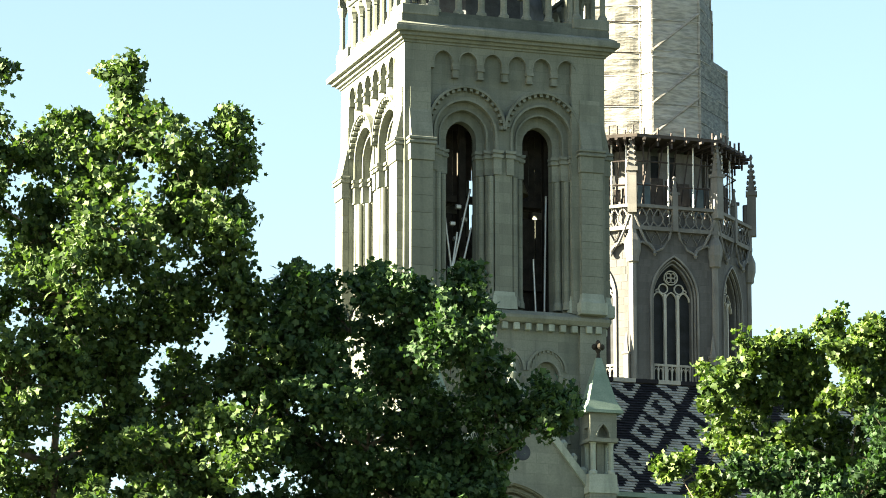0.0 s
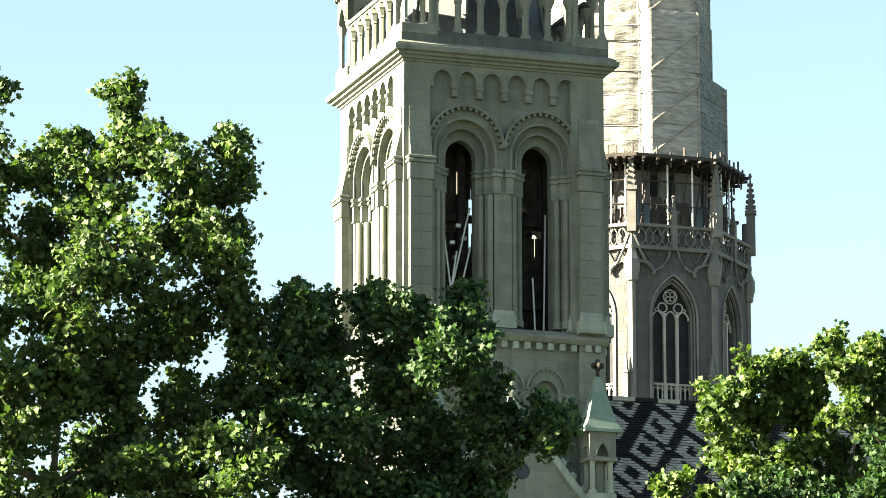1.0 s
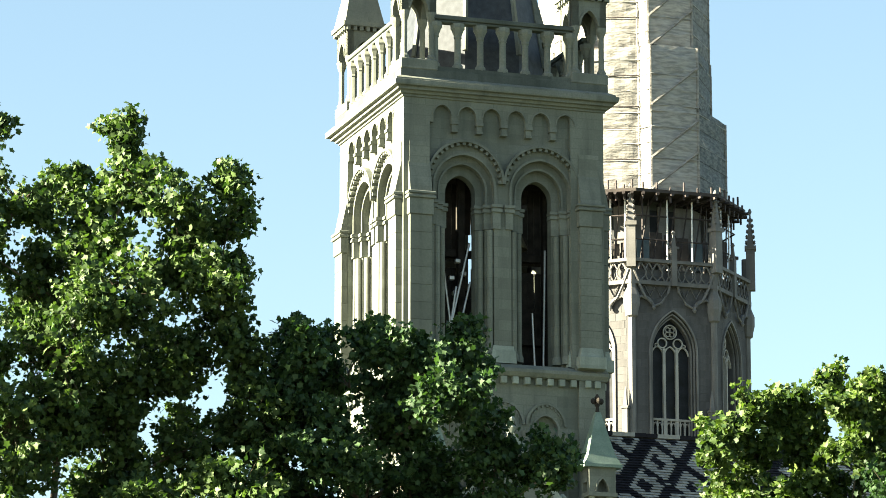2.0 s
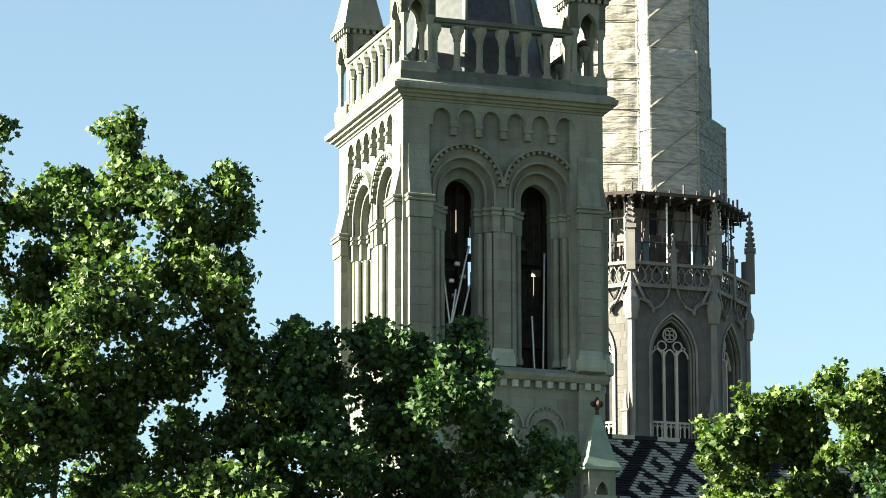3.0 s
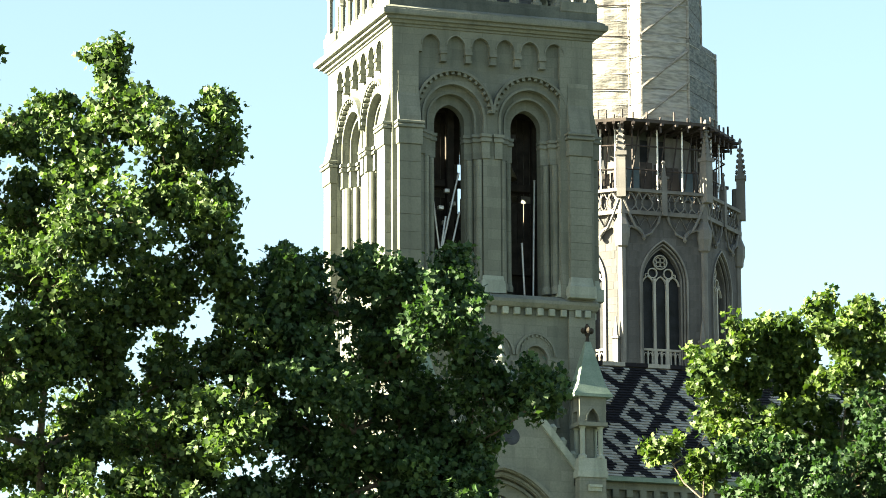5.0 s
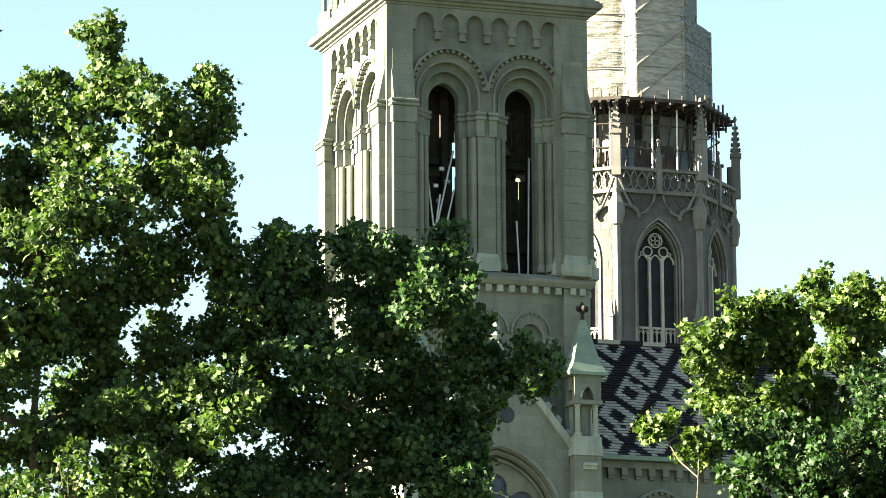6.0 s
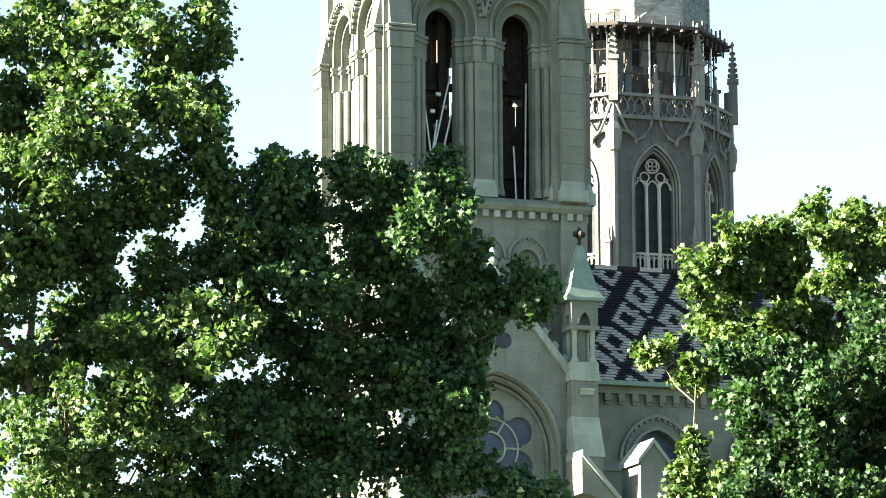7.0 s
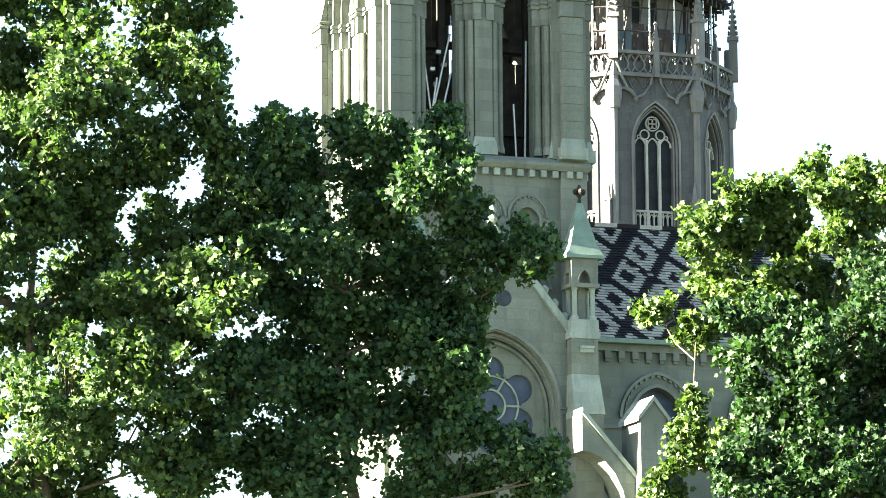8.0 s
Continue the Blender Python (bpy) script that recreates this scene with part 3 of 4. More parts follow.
def stair_buttress(u0, name):
    """A stepped buttress carrying an open pinnacle with a copper-green pyramid."""
    b = thing(name, CHURCH @ Matrix.Translation((u0, 0, 0)), "stepped sandstone buttress carrying an open pinnacle with pyramid roof", "buttress", "front buttresses")
    w = 1.14
    bm = bmesh.new()
    box(bm, 0, w, -1.3, 0.45, 0, 23.6)
    part("lower_pier", bm, SANDSTONE, b)
    bm = bmesh.new()
    v = [bm.verts.new(p) for p in ((-0.06, -1.38, 23.6), (w + 0.06, -1.38, 23.6), (w, -0.9, 25.2), (0, -0.9, 25.2), (-0.06, 0.45, 23.6), (w + 0.06, 0.45, 23.6), (w, 0.45, 25.2), (0, 0.45, 25.2))]
    for f in ((0, 1, 2, 3), (4, 7, 6, 5), (0, 3, 7, 4), (1, 5, 6, 2), (0, 4, 5, 1), (3, 2, 6, 7)):
        bm.faces.new([v[i] for i in f])
    part("weathering", bm, PALE, b, "pale weathered sloping stones")
    bm = bmesh.new()
    box(bm, 0.02, w - 0.02, -0.9, 0.45, 25.2, 26.6)
    part("upper_pier", bm, SANDSTONE, b)
    bm = bmesh.new()
    box(bm, 0.35, w - 0.25, -1.02, -0.88, 26.05, 26.2)
    box(bm, 0.35, w - 0.25, -1.1, -0.88, 26.2, 26.3)
    box(bm, -0.05, w + 0.05, -0.96, 0.45, 26.6, 26.85)
    box(bm, -0.02, w + 0.02, -0.93, 0.32, 26.85, 27.35, (0.02, 0.02))
    pin = part("pinnacle", bm, PALE, b, "open four-column stone pinnacle")
    cy = -0.46
    col = bmesh.new()
    lathe(col, [(0.17, 27.35), (0.17, 27.45), (0.11, 27.52), (0.105, 28.5), (0.15, 28.6), (0.18, 28.75)], 10)
    me = mesh_of("pinnacle_column", col, PALE)
    for x in (0.2, w - 0.2):
        for y in (cy - 0.32, cy + 0.32):
            part("column", me, PALE, pin, "", Matrix.Translation((x, y, 0)))
    bm = bmesh.new()
    box(bm, 0.42, w - 0.42, cy - 0.15, cy + 0.15, 27.35, 29.3)
    for y in (cy - 0.5, cy + 0.22):
        arch_wall(bm, 0.02, w - 0.02, 28.75, 29.75, [(w / 2, 0.24, 28.75, 28.8, 0.5)], y, y + 0.28)
        arch_band(bm, w / 2, 0.24, 28.8, 0.5, 0.06, y - 0.04, y + 0.02)
    box(bm, 0.02, 0.25, cy - 0.33, cy + 0.33, 29.2, 29.75)
    box(bm, w - 0.25, w - 0.02, cy - 0.33, cy + 0.33, 29.2, 29.75)
    box(bm, -0.03, w + 0.03, cy - 0.56, cy + 0.56, 28.6, 28.76)
    part("arch", bm, SANDSTONE, pin)
    bm = bmesh.new()
    ex, ey, cx = 0.78, 0.66, w / 2
    box(bm, cx - ex, cx + ex, cy - ey, cy + ey, 29.74, 29.86)
    box(bm, cx - ex + 0.02, cx + ex - 0.02, cy - ey + 0.02, cy + ey - 0.02, 29.86, 30.25, (0.2, 0.16))
    box(bm, cx - ex + 0.22, cx + ex - 0.22, cy - ey + 0.18, cy + ey - 0.18, 30.25, 32.0, (0.46, 0.4))
    part("pyramid_roof", bm, COPPER, pin, "pale green pyramid roof")
    bm = bmesh.new()
    lathe(bm, [(0.09, 32.0), (0.06, 32.2), (0.12, 32.3), (0.05, 32.42)], 8, cx, cy)
    for dx, dy in ((-0.17, 0), (0.17, 0), (0, -0.17), (0, 0.17)):
        lathe(bm, [(0.03, 32.32), (0.1, 32.4), (0.1, 32.5), (0.03, 32.56)], 7, cx + dx, cy + dy)
    lathe(bm, [(0.05, 32.4), (0.11, 32.6), (0.04, 32.72)], 7, cx, cy)
    part("finial", bm, DARKWOOD, pin, "dark cross-flower finial")


stair_buttress(7.62, "pinnacle_buttress")
stair_buttress(0.64, "pinnacle_buttress")


# ---- nave with its patterned roof ----
nave = thing("church_nave", CHURCH, "sandstone church nave with a black and white patterned tile roof", "church")
EAVE_V, EAVE_Z, PITCH = 1.6, 27.1, 0.89
SLOPE = math.hypot(1, PITCH)


def nave_body():
    bays = [12.3 + 4.6 * i for i in range(6)]
    bm = bmesh.new()
    arch_wall(bm, 8.95, 38, 0, 26.9, [(b, 1.05, 19.0, 24.0, 1.25) for b in bays], 2.0, 2.6)
    part("wall", bm, SANDSTONE, nave)
    bm = bmesh.new()
    box(bm, 8.95, 38, 14.0, 14.6, 0, 26.9)
    box(bm, 37.4, 38, 2.6, 14.0, 0, 26.9)
    part("wall", bm, SANDSTONE, nave)
    for b in bays:
        bm = bmesh.new()
        box(bm, b - 1.1, b + 1.1, 2.4, 2.46, 18.9, 25.4)
        win = part("window", bm, GLASS, nave, "dark arched leaded window")
        bm = bmesh.new()
        arch_band(bm, b, 1.05, 24.0, 1.25, 0.14, 1.9, 2.1, 1.5)
        arch_band(bm, b, 1.5, 24.0, 1.75, 0.12, 1.86, 2.02)
        pts = arch_pts(b, 1.4, 24.0, 1.65, 34)
        for (xa, za), (xb, zb) in list(zip(pts, pts[1:]))[1::2]:
            prism(bm, [(xa, za), (xb, zb), (xb, zb + 0.12), (xa, za + 0.12)], 1.9, 2.02)
        part("hood", bm, TRIM, win)
    bm = bmesh.new()
    box(bm, 8.95, 38, 1.8, 2.05, 26.62, 26.9)
    box(bm, 8.95, 38, 1.9, 2.02, 23.55, 23.7)
    part("eaves_course", bm, TRIM, nave)
    bm = bmesh.new()
    box(bm, -0.13, 0.13, 1.78, 2.02, 26.32, 26.62)
    box(bm, -0.09, 0.09, 1.86, 2.02, 26.2, 26.32)
    me = mesh_of("corbel", bm, TRIM)
    for i in range(48):
        part("corbel", me, TRIM, nave, "", Matrix.Translation((9.6 + 0.58 * i, 0, 0)))
    bm = bmesh.new()
    box(bm, 8.95, 38.3, 1.42, 1.75, 26.9, 27.08)
    part("gutter", bm, COPPER, nave, "green copper gutter")
    bm = bmesh.new()
    zt = EAVE_Z + (8.0 - EAVE_V) * PITCH - 0.06
    v = [bm.verts.new(p) for x in (8.9, 38.2) for p in ((x, EAVE_V, EAVE_Z - 0.08), (x, 8.0, zt), (x, 14.8, EAVE_Z - 0.4), (x, 14.5, 26.85), (x, 2.0, 26.85))]
    bm.faces.new(v[:5]), bm.faces.new(v[5:][::-1])
    for i in range(5):
        bm.faces.new((v[i], v[(i + 1) % 5], v[5 + (i + 1) % 5], v[5 + i]))
    part("roof", bm, SLATE, nave)


nave_body()


def tile_material(name, a, b, rough):
    k = Mat(name, rough)
    rnd = k.node("ShaderNodeNewGeometry").outputs["Random Per Island"]
    c = k.ramp(rnd, [(0.0, a), (1.0, b)])
    c = k.mix(k.ramp(k.noise(9, 4), [(0.4, grey(0.0)), (0.75, grey(0.45))]), c, tuple(0.5 * x for x in a))
    k.bump(k.noise(30, 3), 0.2, 0.01)
    return k.colour(c)


TILE_DARK = tile_material("black_glazed_tile", (0.01, 0.009, 0.013), (0.026, 0.023, 0.03), 0.75)
TILE_PALE = tile_material("pale_glazed_tile", (0.34, 0.32, 0.29), (0.52, 0.5, 0.46), 0.7)


def roof_tiles():
    """Overlapping tiles; their glaze follows a lattice of bands with a dark lozenge in each mesh."""
    tw, rise = 0.24, 0.2
    rows = int((8.0 - EAVE_V) * SLOPE / rise)
    packs = {"dark_roof_tile": ([], []), "pale_roof_tile": ([], [])}
    rng = random.Random(5)
    for j in range(rows):
        s0 = j * rise
        for i in range(int(20 / tw)):
            u = 8.95 + (i + 0.5 * (j % 2)) * tw
            s = s0 + rise / 2
            across = (u - 13.35 - 0.061 * (s - 6.56)) / 2.03
            p, q = across + (s - 6.56) / 3.73, across - (s - 6.56) / 3.73
            fp, fq = p - round(p), q - round(q)
            dark = abs(fq) > 0.37 or abs(fp) > 0.4 or (abs(fp) < 0.15 and abs(fq) < 0.15)
            if rng.random() < 0.012:
                dark = not dark
            vs, fs = packs["dark_roof_tile" if dark else "pale_roof_tile"]
            lift = 0.075 + rng.uniform(-0.008, 0.01)
            b = len(vs)
            for (du, ss, hh) in ((0.006, s0 - 0.03, lift), (tw - 0.006, s0 - 0.03, lift), (tw - 0.006, s0 + rise, 0.012), (0.006, s0 + rise, 0.012),
                                 (0.006, s0 - 0.03, lift - 0.03), (tw - 0.006, s0 - 0.03, lift - 0.03)):
                v, z = EAVE_V + ss / SLOPE, EAVE_Z + ss * PITCH / SLOPE
                vs.append((u + du, v - hh * PITCH / SLOPE, z + hh / SLOPE))
            fs += [(b, b + 1, b + 2, b + 3), (b + 4, b + 5, b + 1, b), (b + 4, b, b + 3), (b + 1, b + 5, b + 2)]
    for name, mat in (("dark_roof_tile", TILE_DARK), ("pale_roof_tile", TILE_PALE)):
        me = bpy.data.meshes.new(name)
        me.from_pydata(*[packs[name][0], [], packs[name][1]])
        me.materials.append(mat)
        part(name, me, mat, nave, "", kind="stuff")
    zt = EAVE_Z + (8.0 - EAVE_V) * PITCH
    caps = [mesh_of("ridge_tile", prism(bmesh.new(), [(0.0, -0.05), (0.5, -0.05), (0.5, 0.13), (0.02, 0.11)], -0.17, 0.17), m) for m in (TILE_DARK, TILE_PALE)]
    for i in range(58):
        part("ridge_tile", caps[(i // 2) % 2], TILE_DARK, nave, "", Matrix.Translation((9.0 + 0.5 * i, 8.0, zt)))


roof_tiles()


def flying_buttress(u0):
    """An arched strut from the nave wall down to a small gabled pier."""
    f = thing("flying_buttress", CHURCH @ Matrix.Translation((u0, 0, -0.2)), "arched sandstone flying buttress ending in a gabled pier", "flying buttress")
    bm = bmesh.new()
    prism(bm, [(-0.45, 23.6), (1.75, 21.1), (1.75, 18.0), (1.45, 18.0), (1.38, 19.6), (1.2, 20.7), (0.85, 21.4), (0.35, 21.95), (-0.15, 22.15), (-0.45, 22.2)], -2.7, -1.0)
    part("arched_strut", bm, SANDSTONE, f)
    bm = bmesh.new()
    prism(bm, [(-0.45, 23.62), (1.75, 21.12), (1.8, 21.3), (-0.45, 23.85)], -2.8, -0.95)
    part("strut_coping", bm, PALE, f)
    bm = bmesh.new()
    prism(bm, [(1.7, 0.2), (2.75, 0.2), (2.75, 23.45), (2.22, 24.1), (1.7, 23.45)], -3.3, -1.3)
    part("pier", bm, SANDSTONE, f)
    bm = bmesh.new()
    for s in (-1, 1):
        prism(bm, [(2.22, 24.12), (2.22 + s * 0.66, 23.32), (2.22 + s * 0.66, 23.48), (2.22, 24.32)], -3.42, -1.2)
    part("pier_gable", bm, PALE, f)


flying_buttress(7.8)

# ---- the far cathedral tower, its scaffold on top ----
R8 = 7.07
AP = R8 * math.cos(math.pi / 8)
MINSTER = Matrix.Translation(Vector((12.57, 260, 0)) + Vector((math.cos(radians(18.7)), math.sin(radians(18.7)), 0)) * -0.56) @ pose(0, 0, 0, 0, 0, 18.7)
minster = thing("cathedral_tower", MINSTER, "grey limestone octagonal Gothic tower with traceried windows and pierced gallery", "cathedral tower")
SIDES = [pose(0, 0, 0, 0, 0, 45 * k) for k in range(8)]


def on_sides(name, bm, material, label="", sides=range(8), parents=None):
    me = mesh_of(name, bm, material)
    if parents:
        return [part(name, me, material, p, label) for p in parents]
    return [part(name, me, material, minster, label, SIDES[k]) for k in sides]


def minster_body():
    hw = R8 * math.sin(math.pi / 8)
    ring = [(R8 * math.cos(radians(22.5 + 45 * i)), R8 * math.sin(radians(22.5 + 45 * i))) for i in range(8)]
    bm = bmesh.new()
    slab(bm, ring, 0, 46.5)
    part("lower_stage", bm, GREYSTONE, minster)
    y = -AP
    bm = bmesh.new()
    arch_wall(bm, -hw, hw, 46.5, 58.0, [(0, 1.5, 47.6, 52.9, 2.55)], y, y + 0.35, 20)
    arch_wall(bm, -hw + 0.14, hw - 0.14, 46.5, 58.0, [(0, 1.25, 47.6, 52.9, 2.15)], y + 0.35, y + 0.9, 20)
    on_sides("wall", bm, GREYSTONE)
    bm = bmesh.new()
    arch_band(bm, 0, 1.5, 52.9, 2.55, 0.11, y - 0.1, y + 0.04, 5.3)
    arch_band(bm, 0, 1.38, 52.9, 2.35, 0.08, y + 0.06, y + 0.2, 5.3)
    arch_band(bm, 0, 1.25, 52.9, 2.15, 0.08, y + 0.27, y + 0.4, 5.3)
    windows = on_sides("window", bm, GREYTRIM, "pointed window with stone tracery")
    # tracery: three lights, small arches, circles over them, a pierced apron below
    bm = bmesh.new()
    for x in (-0.42, 0.42):
        box(bm, x - 0.08, x + 0.08, y + 0.44, y + 0.66, 47.6, 53.2)
    for x in (-0.84, 0, 0.84):
        arch_band(bm, x, 0.33, 52.8, 0.5, 0.08, y + 0.5, y + 0.64, n=10)
    def ring_of(cx, cz, r, w=0.07, n=18):
        for q in range(n):
            a, b = 2 * math.pi * q / n, 2 * math.pi * (q + 1) / n
            prism(bm, [(cx + rr * math.cos(tt), cz + rr * math.sin(tt)) for rr, tt in ((r, a), (r + w, a), (r + w, b), (r, b))], y + 0.5, y + 0.64)
    ring_of(0, 54.25, 0.4)
    for q in range(4):
        ring_of(0.19 * math.cos(radians(90 * q + 45)), 54.25 + 0.19 * math.sin(radians(90 * q + 45)), 0.13, 0.05, 10)
    ring_of(-0.52, 53.55, 0.26)
    ring_of(0.52, 53.55, 0.26)
    ring_of(-0.9, 53.4, 0.08, 0.06, 8)
    ring_of(0.9, 53.4, 0.08, 0.06, 8)
    on_sides("tracery", bm, TRACERY, "pale stone tracery", parents=windows)
    for z0, z1 in ((48.68, 48.82), (47.6, 47.75)):
        on_sides("apron_rail", box(bmesh.new(), -1.28, 1.28, y + 0.42, y + 0.6, z0, z1), TRACERY, parents=windows)
    for i in range(9):
        x = -1.2 + 0.3 * i
        bm = bmesh.new()
        box(bm, x - 0.04, x + 0.04, y + 0.45, y + 0.58, 47.75, 48.68)
        if i < 8:
            arch_band(bm, x + 0.15, 0.09, 48.35, 0.2, 0.05, y + 0.45, y + 0.57, n=6)
        on_sides("apron_bar", bm, TRACERY, parents=windows)
    # dark glass of the near windows
    bm = bmesh.new()
    box(bm, -1.3, 1.3, y + 0.72, y + 0.76, 47.6, 55.2)
    on_sides("glazing", bm, SHADOWGLASS, "dark old glazing", parents=windows)
    # corner shafts
    bm = bmesh.new()
    lathe(bm, [(0.22, 46.5), (0.22, 54.9), (0.38, 55.0), (0.4, 55.3), (0.5, 55.7), (0.5, 56.3), (0.3, 56.8), (0.27, 60.0)], 8, 0, -R8)
    me = mesh_of("corner_shaft", bm, GREYTRIM)
    RG = R8 + 0.3
    pin = bmesh.new()
    box(pin, -0.28, 0.28, -RG - 0.28, -RG + 0.28, 58.0, 60.6)
    box(pin, -0.36, 0.36, -RG - 0.36, -RG + 0.36, 60.6, 60.85)
    box(pin, -0.22, 0.22, -RG - 0.22, -RG + 0.22, 60.85, 63.0, (0.18, 0.18))
    for i in range(5):
        z = 61.1 + 0.36 * i
        r = 0.36 - 0.05 * i
        for q in range(4):
            lathe(pin, [(0.03, z - 0.08), (0.1, z), (0.03, z + 0.1)], 6, r * math.cos(radians(45 + 90 * q)), -RG + r * math.sin(radians(45 + 90 * q)))
    lathe(pin, [(0.05, 62.9), (0.14, 63.1), (0.05, 63.3)], 6, 0, -RG)
    pm = mesh_of("pinnacle", pin, GREYTRIM)
    for k in range(8):
        m = pose(0, 0, 0, 0, 0, 22.5 + 45 * k)
        part("corner_shaft", me, GREYTRIM, minster, "", m)
        part("pinnacle", pm, GREYTRIM, minster, "", m)
    # small pinnacles standing on the wall foot
    bm = bmesh.new()
    box(bm, hw - 0.5, hw - 0.15, y - 0.5, y - 0.15, 46.5, 49.2)
    box(bm, hw - 0.56, hw - 0.09, y - 0.56, y - 0.09, 49.2, 49.35)
    box(bm, hw - 0.46, hw - 0.19, y - 0.46, y - 0.19, 49.35, 50.6, (0.11, 0.11))
    on_sides("foot_pinnacle", bm, GREYTRIM)
    # gallery: hanging cusped arches, ogee ribs, pierced parapet, middle pinnacle
    bm = bmesh.new()
    box(bm, -hw - 0.1, hw + 0.1, y - 0.3, y + 0.5, 57.0, 57.25)
    box(bm, -hw - 0.12, hw + 0.12, y - 0.38, y + 0.05, 58.4, 58.6)
    on_sides("gallery_rail", bm, GREYTRIM)
    for s in (-1, 1):
        for name, yy, r, pts in (
                ("cusped_rib", y - 0.2, 0.085, [(s * hw * 0.98, 55.9), (s * hw * 0.8, 56.25), (s * hw * 0.62, 56.05), (s * hw * 0.5, 55.65), (s * hw * 0.3, 55.9), (s * 0.35, 56.6), (s * 0.06, 58.0)]),
                ("ogee_rib", y - 0.26, 0.085, [(s * hw * 0.98, 57.9), (s * hw * 0.85, 57.0), (s * hw * 0.7, 56.2), (s * hw * 0.5, 55.7)]),
                ("lattice", y - 0.08, 0.05, [(s * hw * f, z) for f, z in ((0.12, 57.0), (0.3, 56.3), (0.42, 57.0), (0.56, 56.3), (0.7, 57.0), (0.82, 56.6), (0.95, 57.0))])):
            bm = bmesh.new()
            tube(bm, [Vector((x, yy, z)) for x, z in pts], [r] * len(pts), 6)
            on_sides(name, bm, GREYTRIM)
        on_sides("hanging_arch", arch_band(bmesh.new(), s * hw * 0.74, 0.62, 55.6, 0.6, 0.1, y - 0.22, y - 0.06, n=12), GREYTRIM)
        on_sides("boss", lathe(bmesh.new(), [(0.05, 55.4), (0.15, 55.55), (0.06, 55.75)], 6, s * hw * 0.5, y - 0.24), GREYTRIM)
    bm = bmesh.new()
    n = 5
    for i in range(n):
        x = -hw + (i + 0.5) * 2 * hw / n
        for s in (-1, 1):
            pts = [(0, 57.25), (0.3, 57.55), (0.36, 57.8), (0.2, 58.1), (0, 58.4)]
            for p, q in zip(pts, pts[1:]):
                rod(bm, (x + s * p[0], y - 0.2, p[1]), (x + s * q[0], y - 0.2, q[1]), 0.055, 5)
            rod(bm, (x + s * 0.5, y - 0.2, 57.25), (x + s * 0.3, y - 0.2, 57.6), 0.05, 5)
            rod(bm, (x + s * 0.53, y - 0.2, 58.4), (x + s * 0.33, y - 0.2, 58.0), 0.05, 5)
    on_sides("pierced_parapet", bm, GREYTRIM)
    bm = bmesh.new()
    box(bm, -0.17, 0.17, y - 0.4, y - 0.06, 57.0, 59.5)
    box(bm, -0.36, 0.36, y - 0.3, y - 0.14, 59.35, 59.5)
    box(bm, -0.13, 0.13, y - 0.36, y - 0.1, 59.5, 60.3, (0.08, 0.08))
    lathe(bm, [(0.06, 60.2), (0.15, 60.35), (0.06, 60.5)], 6, 0, y - 0.23)
    on_sides("parapet_pinnacle", bm, GREYTRIM)
    # upper stage behind the gallery, the deck's shade put into a darker stone, with dark openings
    r = 5.1
    ring2 = [(r * math.cos(radians(22.5 + 45 * i)), r * math.sin(radians(22.5 + 45 * i))) for i in range(8)]
    bm = bmesh.new()
    slab(bm, ring, 57.0, 57.2)
    slab(bm, ring2, 57.2, 72.0)
    part("upper_stage", bm, WEATHERED_AND_SHADED, minster)
    ya, h2 = -r * math.cos(math.pi / 8), r * math.sin(math.pi / 8)
    bm = bmesh.new()
    for x0, x1 in ((-h2, -0.85), (-0.28, 0.28), (0.85, h2)):
        box(bm, x0, x1, ya - 0.25, ya + 0.02, 57.2, 62.4)
    on_sides("upper_pier", bm, GREYTRIM)
    bm = bmesh.new()
    box(bm, -0.9, 0.9, ya - 0.05, ya - 0.01, 59.2, 62.2)
    on_sides("upper_opening", bm, SHADOWGLASS)


SHADOWGLASS = plain("dim_window_glass", (0.006, 0.007, 0.008), (0.022, 0.026, 0.034), 1.2, 0.6)
minster_body()


TARP = plain("blue_grey_tarpaulin", (0.06, 0.09, 0.11), (0.1, 0.135, 0.155), 2, 0.6)


